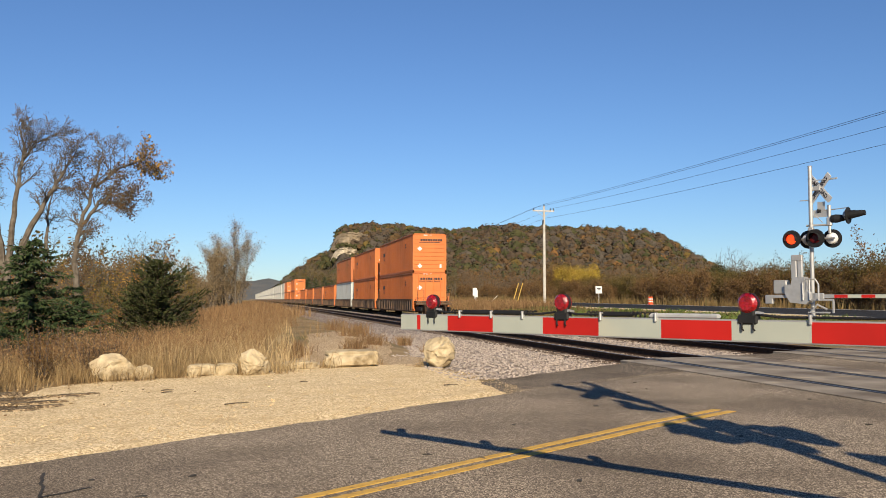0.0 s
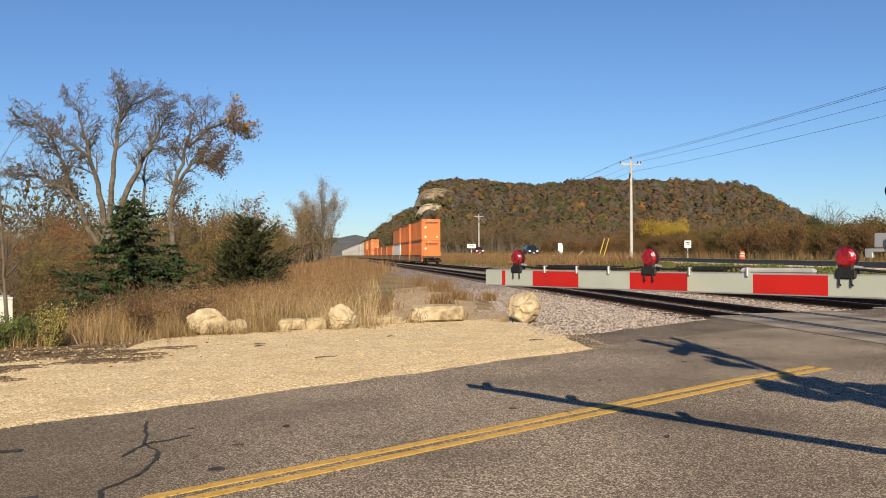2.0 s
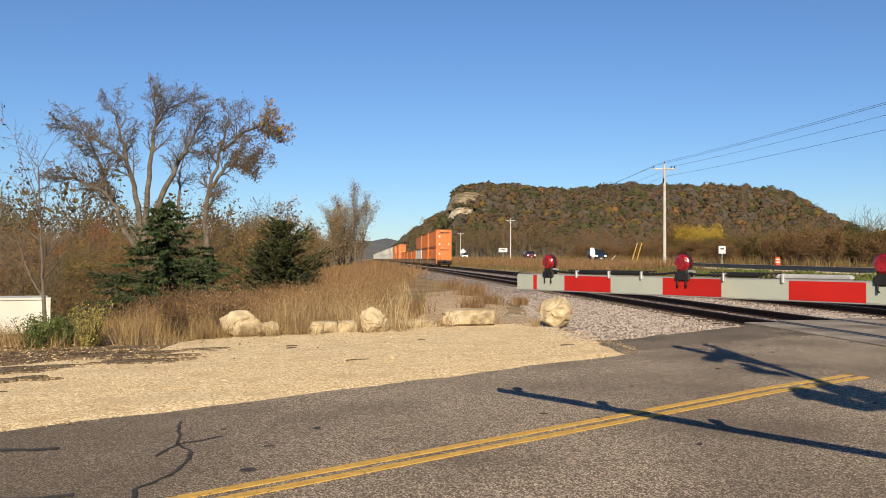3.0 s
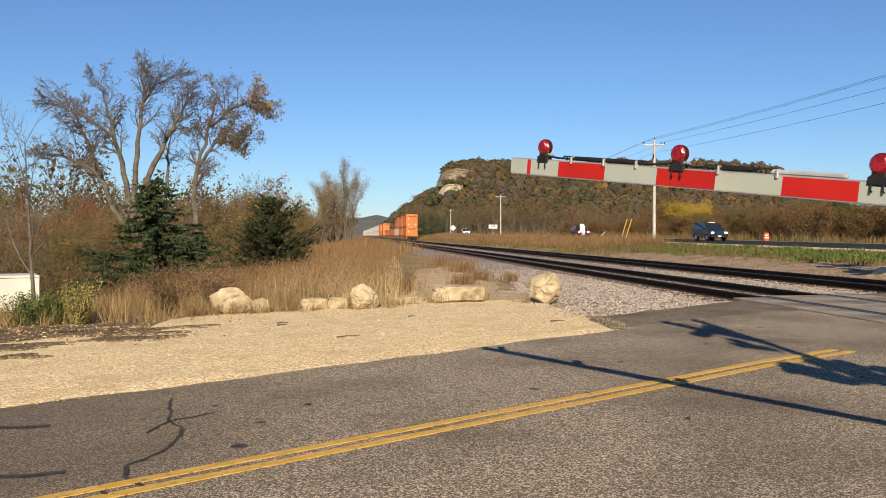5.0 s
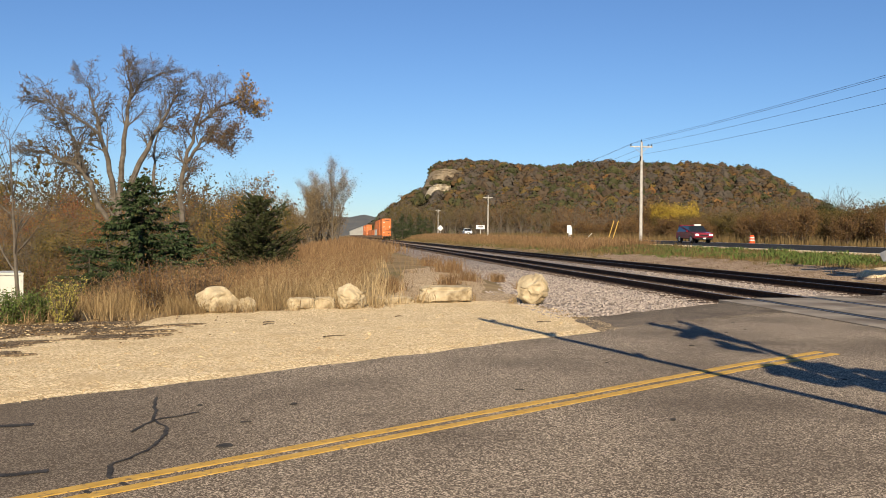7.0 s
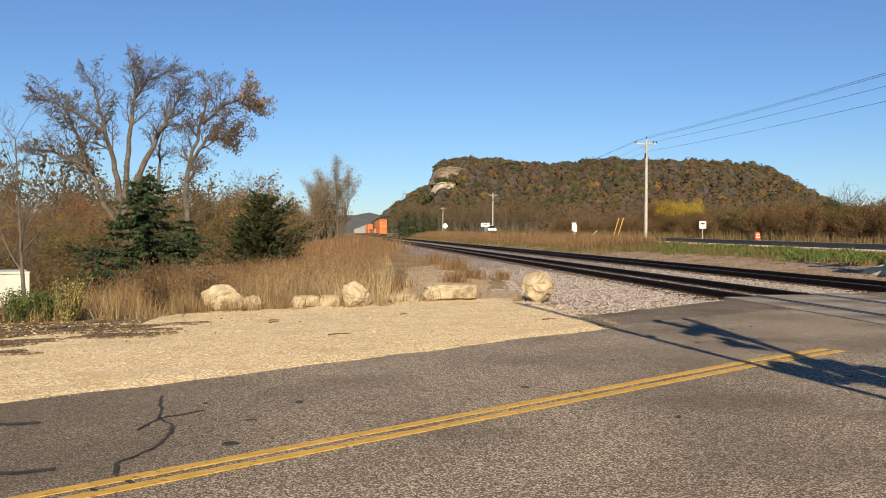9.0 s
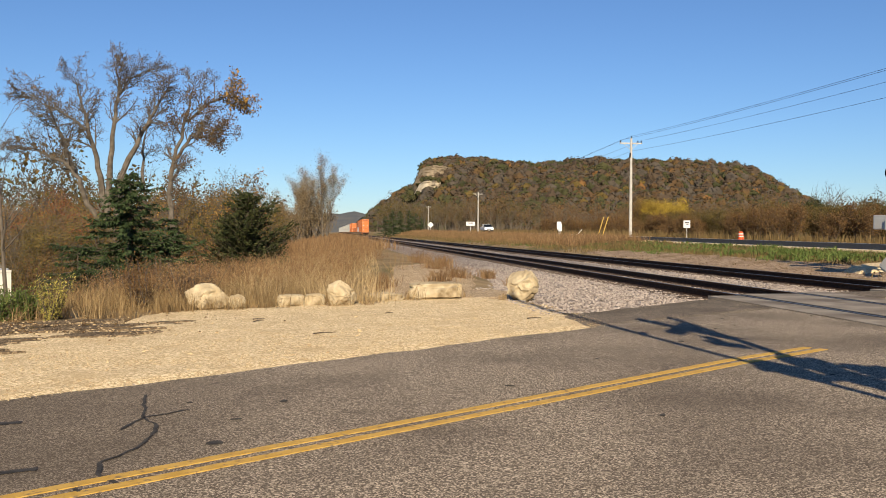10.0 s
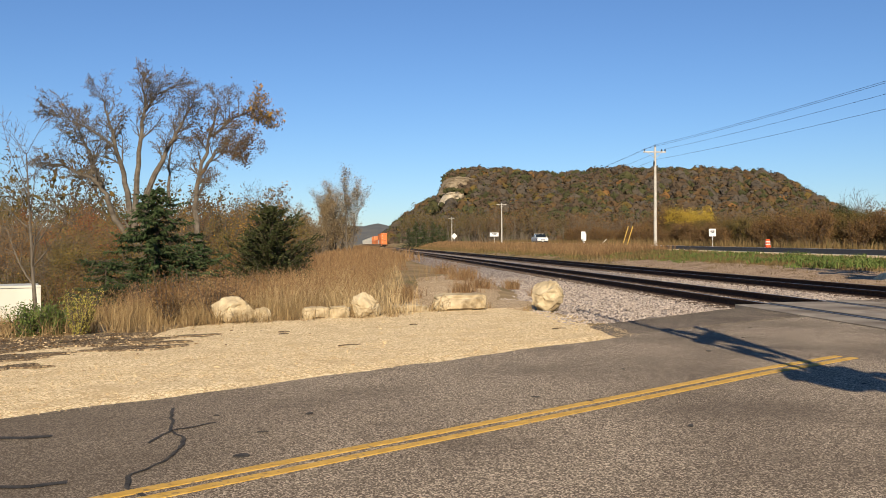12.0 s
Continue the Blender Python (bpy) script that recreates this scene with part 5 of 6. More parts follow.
# the tall bare cottonwood with fanning stems
cottonwood(pose(-9.0, 41.5, -1.3), [
    ([(-0.4, -0.2), (-0.7, 1.5), (-1.1, 3.2)], 0.3, 0.2, 0.0, 0.0, 0.0),
    ([(-1.1, 2.7), (-1.9, 3.8), (-2.3, 5.0), (-2.9, 5.7), (-4.2, 6.3), (-4.9, 6.2)], 0.15, 0.03, 0.6, 0.0, -0.6),
    ([(-2.5, 5.2), (-3.1, 6.7), (-3.6, 7.8), (-4.1, 8.6)], 0.1, 0.025, 0.8, 0.0, 0.9),
    ([(-1.1, 3.0), (-1.4, 5.1), (-1.7, 6.7), (-2.0, 8.2), (-2.3, 9.4)], 0.16, 0.025, 0.62, 0.1, -0.9),
    ([(-1.1, 3.2), (-1.0, 5.9), (-0.8, 8.0), (-0.7, 9.5), (-0.9, 10.3)], 0.15, 0.025, 0.6, -0.1, 0.5),
    ([(-0.7, 8.9), (-0.1, 9.6), (0.6, 9.9)], 0.06, 0.02, 0.9, 0.3, 0.0),
    ([(-1.7, 7.0), (-2.4, 7.6), (-3.3, 8.1), (-4.1, 8.6)], 0.07, 0.02, 0.8, -0.5, -1.3),
    ([(-0.8, 3.0), (-0.3, 5.6), (0.4, 6.9), (1.1, 8.1), (1.7, 9.1)], 0.17, 0.025, 0.62, 0.0, -0.7),
    ([(0.4, 4.9), (0.3, 6.4), (0.5, 8.5)], 0.08, 0.02, 0.7, 0.4, 1.3),
    ([(2.0, -0.2), (1.9, 1.2), (1.6, 3.8), (1.8, 5.9), (2.4, 8.0), (2.7, 9.4)], 0.2, 0.025, 0.5, 0.3, 0.2),
    ([(1.8, 5.9), (2.7, 7.0), (3.4, 7.3), (4.0, 7.0)], 0.09, 0.02, 0.85, 0.2, -0.8),
    ([(2.4, 7.7), (3.2, 8.5), (3.9, 8.9), (4.4, 8.6)], 0.08, 0.02, 0.85, 0.3, 0.8)], 15)

SAP = dict(seg=[10, 5, 4, 3], wob=0.03, up=[0.03, 0.06, 0.05, 0.03], taper=0.8, depth=3, bare=[0.25, 0.2, 0.1, 0], kids=[2, 2, 1], angle=(35, 60), short=(0.3, 0.46), rmin=0.005, sides=[7, 5, 3, 3])
tree("slender bare young tree with pale bark beside the trailer", pose(-6.3, 18.1, -0.6), 0, [((0, 0, 0), (0.02, 0, 1), 3.75, 0.05)], SAP, M["bark"], M["leaf_brown"], 1, 0.035, 0.05, 0.06, seed=5)

MIDT = dict(seg=[5, 4, 4, 3], wob=0.1, up=[0.02, 0.06, 0.05, 0.02], taper=0.75, depth=3, bare=[0.15, 0.1, 0.1, 0], kids=[3, 2, 1], angle=(20, 50), short=(0.38, 0.6), rmin=0.01, sides=[6, 4, 3, 3])
POP = dict(MIDT, angle=(9, 24), short=(0.3, 0.5), wob=0.06, rmin=0.014)
# poplar-like group beside the line
for k, (x, y, h, s) in enumerate([(-1.0, 118, 8.9, 21), (-2.6, 121, 8.0, 22), (-4.4, 117, 6.8, 23)]):
    tree("upright half-bare tree with thin yellow-brown leaves", pose(x, y, -1.2), 0, [((0, 0, 0), (0.03 * k, 0, 1), h, 0.16), ((0.4, 0, 0), (0.18, 0, 1), h * 0.92, 0.13), ((-0.3, 0, 0), (-0.2, 0.05, 1), h * 0.85, 0.12)], POP, M["bark"], M["leaf_pale"], 3, 0.085, 0.3, 0.85, seed=s, group="trees along the line")


def conifer(label, at, h, w, seed, mat, dense=1.0, category="conifer", irregular=0.3, slope=0.75, tiers=1.0, lumps=0.6):
    """Trunk with whorls of drooping, needle-covered limbs."""
    rr = random.Random(seed)
    t = holder("conifer_tree", at, label, category, "conifers")
    part("trunk", MB().tube([(0, 0, -0.2), (0.03, 0, h * 0.5), (0, 0, h * 0.97)], [0.09 * h / 4, 0.06 * h / 4, 0.01], 8), M["bark_dark"], t)
    limbs, tuft = MB(), MB()
    n = int(80 * dense * h / 4)
    tier = 0.24 * tiers
    for i in range(n):
        k = (i + rr.random()) / n
        z = h * (0.05 + 0.93 * k)
        if tiers:
            z = round(z / tier) * tier + rr.gauss(0, 0.04)
        a = rr.uniform(0, math.tau)
        lump = 1 + lumps * noise.noise((math.cos(a) * 1.1 + seed, math.sin(a) * 1.1, z * 1.4))
        reach = w * 0.5 * (max(1 - k, 0) ** slope) * rr.uniform(1 - irregular, 1.08) * lump + 0.1
        d = Vector((math.cos(a), math.sin(a), rr.uniform(-0.22, 0.2) if tiers else rr.uniform(0.2, 0.9)))
        pts = [Vector((0, 0, z))]
        for j in range(1, 6):
            q = Vector((0, 0, z)) + d * (reach * j / 5)
            q.z -= (0.3 if tiers else 0.05) * reach * (j / 5) * (1.25 - j / 5)
            q += Vector((rr.gauss(0, 0.03), rr.gauss(0, 0.03), rr.gauss(0, 0.02)))
            pts.append(q)
        limbs.tube(pts, [0.018, 0.015, 0.012, 0.01, 0.007, 0.004], 4, cap=False)
        for j in range(1, 6):
            for _ in range(int(17 * max(0.5, reach))):
                c = pts[j - 1].lerp(pts[j], rr.random())
                side = Vector((-d.y, d.x, 0)) * rr.gauss(0, 0.7) + d * rr.uniform(0.2, 1.0) + Vector((0, 0, rr.gauss(-0.15 if tiers else 0.25, 0.3)))
                side.normalize()
                L = rr.uniform(0.08, 0.18) * (h / 4) ** 0.5
                nn = side.cross(Vector((rr.gauss(0, 1), rr.gauss(0, 1), 1))).normalized() * L * 0.17
                e = c + side * L
                e.z -= L * 0.15
                m_ = c + side * (L * 0.5)
                tuft.add([tuple(c), tuple(m_ + nn), tuple(e), tuple(m_ - nn)], [(0, 1, 2, 3)])
    part("branchwork", limbs, M["bark_dark"], t)
    part("crown", tuft, mat, t)
    return t


conifer("dark green spruce with drooping limbs among weeds", pose(-6.0, 27.3, -1.3), 4.4, 5.0, 31, M["needles"], 2.6, irregular=0.55, slope=0.58, lumps=0.8)
conifer("low spreading dark green spruce among weeds", pose(-7.3, 26.5, -1.3), 2.2, 3.6, 32, M["needles"], 2.6, irregular=0.5, slope=0.5)
conifer("dark green spruce with drooping limbs among weeds", pose(-4.95, 28.2, -1.25), 2.9, 2.5, 36, M["needles"], 2.0, irregular=0.5, slope=0.6)
conifer("olive green eastern red cedar beside dry grass", pose(-2.85, 31.2, -0.9), 3.5, 2.9, 33, M["cedar"], 4.2, irregular=0.4, slope=0.42, tiers=0, lumps=0.5)
conifer("small olive green eastern red cedar beside dry grass", pose(-1.8, 31.5, -0.85), 1.5, 1.5, 35, M["cedar"], 3.0, irregular=0.35, slope=0.5, tiers=0, lumps=0.5)
conifer("olive green eastern red cedar beside dry grass", pose(-3.6, 32.6, -0.9), 2.7, 2.0, 34, M["cedar"], 3.0, irregular=0.35, slope=0.5, tiers=0, lumps=0.5)
for k, (x, y, h) in enumerate([(15.5, 245, 6.5), (18.0, 250, 8.0), (20.5, 255, 7.5), (23.0, 252, 7.0), (25.5, 258, 6.0), (27.5, 262, 5.0)]):
    conifer("dark green conifer in a row beside the railway", pose(x, y, hz(x, y) - 0.3), h, h * 0.85, 60 + k, M["needles"], 0.8)

# woods behind, as variants copied about
rr = random.Random(9)
WOOD, TALL = [], []
for k, (leaf, keep, size, n_per) in enumerate([(M["leaf_tan"], 0.55, 0.07, 2), (M["leaf_moss"], 0.7, 0.075, 3), (M["leaf_tan"], 0.2, 0.06, 1), (M["leaf_gold"], 0.4, 0.07, 1), (M["leaf_rust"], 0.8, 0.08, 2), (M["leaf_moss"], 0.55, 0.08, 2)]):
    labels = ["brown-leaved autumn tree in the woods", "olive-leaved tree in the woods", "bare grey autumn tree in the woods", "golden-leaved tree in the woods", "rust-red small tree in the woods", "olive-brown tree in the woods"]
    w, ends = tree(labels[k], pose(0, 0, -60), 0, [((0, 0, 0), (0, 0, 1), 5.5, 0.11), ((0.3, 0.1, 0), (0.4, 0.1, 1), 4.6, 0.08), ((-0.3, 0, 0), (-0.45, -0.2, 1), 4.8, 0.08), ((0, 0.3, 0), (0.1, 0.5, 1), 4.4, 0.08)], MIDT, M["bark"], leaf, n_per, size, 0.22, keep, seed=70 + k, group="woodland trees")
    WOOD.append(w)
    TALL.append(max(p.z for p in ends))
# rows of the wood: distance, number, x from and to at that distance, lowest and greatest height
spots = []
for y, n, x0, x1, h0, h1 in ((37, 12, -17.5, -8.5, 2.6, 3.8), (46, 22, -21, -7.5, 3.2, 4.8), (47, 9, -7.6, -4.4, 4.0, 5.6), (60, 22, -28, -9, 3.6, 5.8), (60, 8, -9.6, -5.6, 4.4, 6.3), (78, 22, -36, -8, 4.4, 7.0), (80, 5, -36, -29, 6.0, 7.8), (96, 14, -30, -4.6, 4.2, 6.6), (118, 12, -16, -6.0, 3.6, 5.4), (150, 12, -22, -4.5, 4.2, 6.4)):
    for i in range(n):
        spots.append((x0 + (x1 - x0) * (i + rr.random()) / n, y + rr.uniform(-4, 4), rr.uniform(h0, h1)))
for i, (x, y, h) in enumerate(spots):
    k = rr.choice([0, 0, 1, 2, 2, 3, 5, 5] if i % 9 else [4])
    s_ = h / TALL[k]
    o = copy_thing(WOOD[k], pose(x, y, hz(x, y) - 0.1, 0, 0, rr.uniform(0, 360)))
    o.scale = (s_ * rr.uniform(1.0, 1.3), s_ * rr.uniform(1.0, 1.3), s_)
for k, w in enumerate(WOOD):
    w.matrix_basis = pose(-34 + k * 3.4, 68, hz(-30, 68), 0, 0, k * 50)
    w.scale = (0.8, 0.8, 6.0 / TALL[k])


# grasses and weeds
def blades(spots, rng, n_rng, h_rng, lean, width, spread, mat, name, label):
    """Tufts of bent blades, joined. spots: x, y, size."""
    V, F, k = [], [], 0
    for x, y, s in spots:
        z = hz(x, y)
        n = int(rng.integers(*n_rng))
        bx_ = rng.normal(0, spread * s, n)
        by_ = rng.normal(0, spread * s, n)
        hh = rng.uniform(*h_rng, n) * s
        az = rng.uniform(0, math.tau, n)
        ln = np.abs(rng.normal(0, lean, n)) * hh
        wa = rng.uniform(0, math.tau, n)
        wd = width * rng.uniform(0.6, 1.4, n)
        for i in range(n):
            cx, cy = x + bx_[i], y + by_[i]
            dx, dy = math.cos(az[i]) * ln[i], math.sin(az[i]) * ln[i]
            wx, wy = math.cos(wa[i]) * wd[i], math.sin(wa[i]) * wd[i]
            V += [(cx - wx, cy - wy, z - 0.03), (cx + wx, cy + wy, z - 0.03), (cx + dx * 0.35 + wx * 0.8, cy + dy * 0.35 + wy * 0.8, z + hh[i] * 0.6), (cx + dx * 0.35 - wx * 0.8, cy + dy * 0.35 - wy * 0.8, z + hh[i] * 0.6), (cx + dx, cy + dy, z + hh[i])]
            F += [(k, k + 1, k + 2, k + 3), (k + 3, k + 2, k + 4)]
            k += 5
    me = bpy.data.meshes.new(name)
    me.from_pydata(V, [], F)
    me.materials.append(mat)
    return tagged(new(name, me), label, "grass", kind="stuff")


sp = []
while len(sp) < 400:
    y = 17.4 + abs(rng.normal(0, 16))
    x = rng.uniform(-5.5, 3.6)
    edge = min(0.3 + 0.08 * (y - 17), 3.4) + 0.8 * noise.noise((y * 0.3, 2, 0))
    if x > edge and rng.random() < 0.985:
        continue
    if x < -3.2 and y > 30:
        continue
    if noise.noise((x * 0.7, y * 0.35, 8.0)) < -0.12 and rng.random() < 0.8:
        continue
    sp.append((x, y, rng.uniform(0.4, 1.25)))
blades(sp[:230], rng, (10, 60), (0.12, 0.7), 0.95, 0.0038, 0.3, M["grass_rust"], "rusty_grass", "rust brown dry grass and weed stalks")
blades(sp[230:], rng, (10, 70), (0.08, 0.62), 1.0, 0.0042, 0.24, M["grass_dry"], "straw_grass", "straw-coloured dry grass among brown weeds")
sp = [(rng.uniform(-3.3, 3.6), rng.uniform(45, 230), rng.uniform(0.8, 1.3)) for _ in range(700)]
blades(sp, rng, (25, 40), (0.3, 0.8), 0.4, 0.014, 0.5, M["grass_rust"], "rusty_grass", "rust brown dry grass along the railway")
sp = [(rng.uniform(-4.6, -0.4), 15.7 + abs(rng.normal(0, 1.6)), rng.uniform(0.5, 1.0)) for _ in range(150)] + [(rng.uniform(-10, -3.4), rng.uniform(14.0, 20), rng.uniform(0.3, 0.75)) for _ in range(80)]
sp += [(rng.uniform(-6.5, -2.5), rng.uniform(14.1, 15.7), rng.uniform(0.25, 0.8)) for _ in range(70)] + [(-2.55 + rng.normal(0, 0.12), 15.05 + rng.normal(0, 0.1), 0.6) for _ in range(7)] + [(-1.1 + rng.normal(0, 0.15), 15.2, 0.4) for _ in range(5)]
for bx0, by0, n in ((-2.5, 14.9, 9), (-2.0, 14.95, 4), (-1.6, 14.9, 4), (-1.1, 15.2, 6), (-0.7, 15.2, 3), (-0.05, 15.25, 3), (0.55, 15.3, 3), (0.7, 16.0, 3), (1.5, 16.2, 3), (2.6, 16.4, 2), (3.2, 15.7, 2)):
    sp += [(bx0 + rng.normal(0, 0.13), by0 + rng.normal(0, 0.1), rng.uniform(0.25, 0.55)) for _ in range(n)]
blades(sp, rng, (15, 55), (0.12, 0.7), 0.8, 0.004, 0.18, M["grass_dry"], "tan_grass", "tan dry grass tufts round the boulders")
sp = [(x, y, s) for x, y, s in [(3.2, 21.5, 0.8), (3.0, 24.5, 0.9), (4.3, 23.5, 0.6), (2.6, 20.4, 0.8), (3.6, 27.5, 1.0), (4.4, 20.4, 0.5), (3.1, 30.0, 1.1), (1.2, 19.6, 0.9)] for _ in range(3)]
blades(sp, rng, (60, 90), (0.2, 0.5), 0.8, 0.006, 0.2, M["grass_rust"], "weed_tufts", "brown weed tufts rooted in the ballast")
sp = [(rng.normal(-0.6, 0.7), rng.normal(17.2, 0.9), rng.uniform(0.6, 1.0)) for _ in range(34)] + [(rng.uniform(-4, 1.5), rng.uniform(18, 32), rng.uniform(0.6, 1.0)) for _ in range(40)]
blades(sp, rng, (25, 60), (0.15, 0.75), 0.7, 0.0045, 0.2, M["straw_pale"], "pale_straw", "pale straw clumps among brown weeds")
# field between tracks and highway
sp = [(rng.uniform(19.6, 24.1), 20 + abs(rng.normal(0, 60)), rng.uniform(0.4, 1.0)) for _ in range(1500)]
blades(sp, rng, (20, 40), (0.05, 0.25), 0.7, 0.012, 0.4, M["grass_field"], "field_grass", "mixed olive and tan grass beside the tracks")
sp = [(rng.uniform(17.4, 24.0), rng.uniform(55, 260), rng.uniform(0.8, 1.4)) for _ in range(900)]
blades(sp, rng, (20, 35), (0.08, 0.42), 0.7, 0.018, 0.6, M["grass_field"], "field_grass", "mixed olive and tan grass beside the tracks")
sp = [(rng.uniform(19.5, 25.2), 68 + 190 * rng.random() ** 1.5, rng.uniform(0.6, 1.25)) for _ in range(1500)]
blades(sp, rng, (18, 32), (0.2, 0.75), 0.5, 0.015, 0.5, M["grass_rust"], "tall_field_grass", "tall brown dry grass between tracks and highway")
sp = [(rng.normal(22.0, 1.0), rng.normal(37, 4.0), rng.uniform(0.7, 1.2)) for _ in range(110)] + [(rng.normal(22.0, 1.2), rng.normal(55, 6.0), rng.uniform(0.7, 1.1)) for _ in range(70)] + [(rng.uniform(18, 24), rng.uniform(40, 120), rng.uniform(0.5, 0.9)) for _ in range(60)]
blades(sp, rng, (30, 50), (0.06, 0.3), 1.2, 0.03, 0.38, M["weed_green"], "green_weeds", "low green weeds beside the tracks")
sp = [(rng.uniform(41, 60), rng.uniform(30, 260), rng.uniform(0.9, 1.6)) for _ in range(1300)]
blades(sp, rng, (20, 35), (0.3, 0.9), 0.4, 0.025, 0.7, M["grass_field"], "far_grass", "brown grass beyond the highway")


sp = [(rng.uniform(16.6, 20.5), 19 + abs(rng.normal(0, 30)), rng.uniform(0.3, 0.9)) for _ in range(260)]
blades(sp, rng, (12, 30), (0.04, 0.22), 0.9, 0.008, 0.22, M["grass_field"], "sparse_tufts", "sparse brown tufts on bare soil beside the tracks")
# litter on the bare soil
pl = [(rng.normal(-5.2, 1.5), rng.normal(12.9, 0.75), 0, rng.uniform(0.008, 0.03), rng.uniform(0.006, 0.02), rng.uniform(0.004, 0.01), rng.uniform(0, 6)) for _ in range(900)]
pl = [(p[0], p[1], hz(p[0], p[1]) + 0.052, *p[3:]) for p in pl]
tagged(scatter_meshes("leaf_litter", stones, pl[:500], M["leaf_brown"], rng), "brown leaf litter on bare soil", "litter", kind="stuff")
tagged(scatter_meshes("soil_stones", stones, pl[500:], M["gravel_stone"], rng), "small tan stones on bare soil", "stones", kind="stuff")
# feathery seed heads among the grass
fl = MB()
r5 = random.Random(77)
for _ in range(2600):
    y = 16.6 + abs(r5.gauss(0, 12))
    x = r5.uniform(-5.0, min(0.3 + 0.08 * (y - 17), 3.4))
    h = r5.uniform(0.3, 0.8)
    z = hz(x, y)
    lx, ly = r5.gauss(0, 0.12), r5.gauss(0, 0.12)
    p0, p1 = Vector((x, y, z)), Vector((x + lx, y + ly, z + h))
    fl.add([tuple(p0), tuple(p0 + Vector((0.005, 0, 0))), tuple(p1)], [(0, 1, 2)])
    for _ in range(9):
        c = p0.lerp(p1, r5.uniform(0.45, 1.0)) + Vector((r5.gauss(0, 0.03), r5.gauss(0, 0.03), 0))
        d = Vector((r5.gauss(0, 0.5), r5.gauss(0, 0.5), 1)).normalized() * r5.uniform(0.03, 0.08)
        w = Vector((r5.gauss(0, 1), r5.gauss(0, 1), 0)).normalized() * 0.007
        fl.add([tuple(c), tuple(c + d * 0.5 + w), tuple(c + d), tuple(c + d * 0.5 - w)], [(0, 1, 2, 3)])
tagged(part("seed_heads", fl, M["grass_rust"]), "feathery brown seed heads of dry weeds", "grass", kind="stuff")


# leafy weeds near the trailer
def bush(label, x, y, h, w, mat, seed, n=26, leafsize=0.03, name="bush", category="bush", upright=1.0):
    rr = random.Random(seed)
    b = holder(name, pose(x, y, hz(x, y) - 0.03), label, category, "bushes")
    st, pts = MB(), []
    for i in range(n):
        a = rr.uniform(0, math.tau)
        d = Vector((math.cos(a) * rr.uniform(0, 0.6), math.sin(a) * rr.uniform(0, 0.6), upright)).normalized()
        L = h * rr.uniform(0.5, 1.05)
        p = [Vector((math.cos(a), math.sin(a), 0)) * rr.uniform(0, w * 0.2)]
        for j in range(5):
            p.append(p[-1] + d * (L / 5) + Vector((rr.gauss(0, 0.02), rr.gauss(0, 0.02), 0)))
        st.tube(p, [0.008, 0.007, 0.006, 0.005, 0.004, 0.003], 4, cap=False)
        for j in range(1, 6):
            for _ in range(5):
                pts.append(p[j - 1].lerp(p[j], rr.random()))
    part("stem", st, M["bark_dark"], b)["kind"] = "stuff"
    part("leaves", leaf_quads(pts, rr, 3, leafsize, w * 0.06), mat, b)
    return b


bush("lime yellow feathery goldenrod plant", -4.28, 14.1, 0.8, 0.42, M["leaf_lime"], 41, 34, 0.015, "goldenrod_plant", "weed")
bush("low leafy green weed", -5.1, 14.4, 0.55, 0.7, M["weed_green"], 42, 40, 0.022, "green_weed", "weed")
bush("low leafy green weed", -4.75, 14.5, 0.55, 0.6, M["weed_green"], 43, 36, 0.022, "green_weed", "weed")
for i in range(52):
    x, y = rr.uniform(-11, -2.2), rr.uniform(15.6, 26.0)
    if x < -4.2 and y < 20.8:
        y += 6
    bush("brown brushy weed thicket", x, y, rr.uniform(0.6, 1.3), 1.2, M[("leaf_brown", "leaf_brown", "grass_rust", "leaf_olive")[i % 4]], 100 + i, 30, 0.019, "brush", "bush")
for i in range(36):
    x, y = rr.uniform(-14, -2.4), rr.uniform(28.0, 37.0)
    if x > -5.6 and y < 33.5:
        y += 4.5
    bush("brown twiggy shrub in front of the woods", x, y, rr.uniform(1.2, 2.4), 2.0, M[rr.choice(["leaf_brown", "leaf_olive", "leaf_brown", "leaf_tan"])], 200 + i, 46, 0.034, "shrub", "bush")

# ---- far woods and scrub ----
def tree_arrays(cfg, stems, seed, leaf_n, size, spread, keep):
    rr = random.Random(seed)
    mb, tips = MB(), []
    for off, d, length, r in stems:
        grow(mb, tips, rr, Vector(off), Vector(d).normalized(), length, r, 0, cfg)
    lf = leaf_quads(tips, rr, leaf_n, size, spread, keep)

    def tri(m):
        V = np.array(m.v)
        F = np.array([q if len(q) == 4 else (*q, q[-1]) for q in m.f if len(q) == 4])
        return V, F
    return tri(mb), tri(lf)


FAR = dict(seg=[4, 3, 2], wob=0.1, up=[0.02, 0.08, 0.05], taper=0.75, depth=2, bare=[0.3, 0.1, 0], kids=[3, 2], angle=(18, 45), short=(0.4, 0.6), rmin=0.035, sides=[5, 3, 3])
SCR = dict(FAR, bare=[0.0, 0.1, 0], rmin=0.02)
far_trunks, far_leaves, scr_t, scr_l = [], [], [], []
for k in range(5):
    a, b = tree_arrays(FAR, [((0, 0, 0), (0, 0, 1), 9, 0.16), ((0.5, 0, 0), (0.15, 0, 1), 7.5, 0.12)], 300 + k, 2, 0.28, 0.5, 0.55)
    far_trunks.append(a), far_leaves.append(b)
    a, b = tree_arrays(SCR, [((0.4 * i - 0.8, 0.3 * (i % 2), 0), (0.15 * (i - 2), 0.1, 1), 3.6, 0.05) for i in range(5)], 320 + k, 6, 0.1, 0.32, 0.9)
    scr_t.append(a), scr_l.append(b)


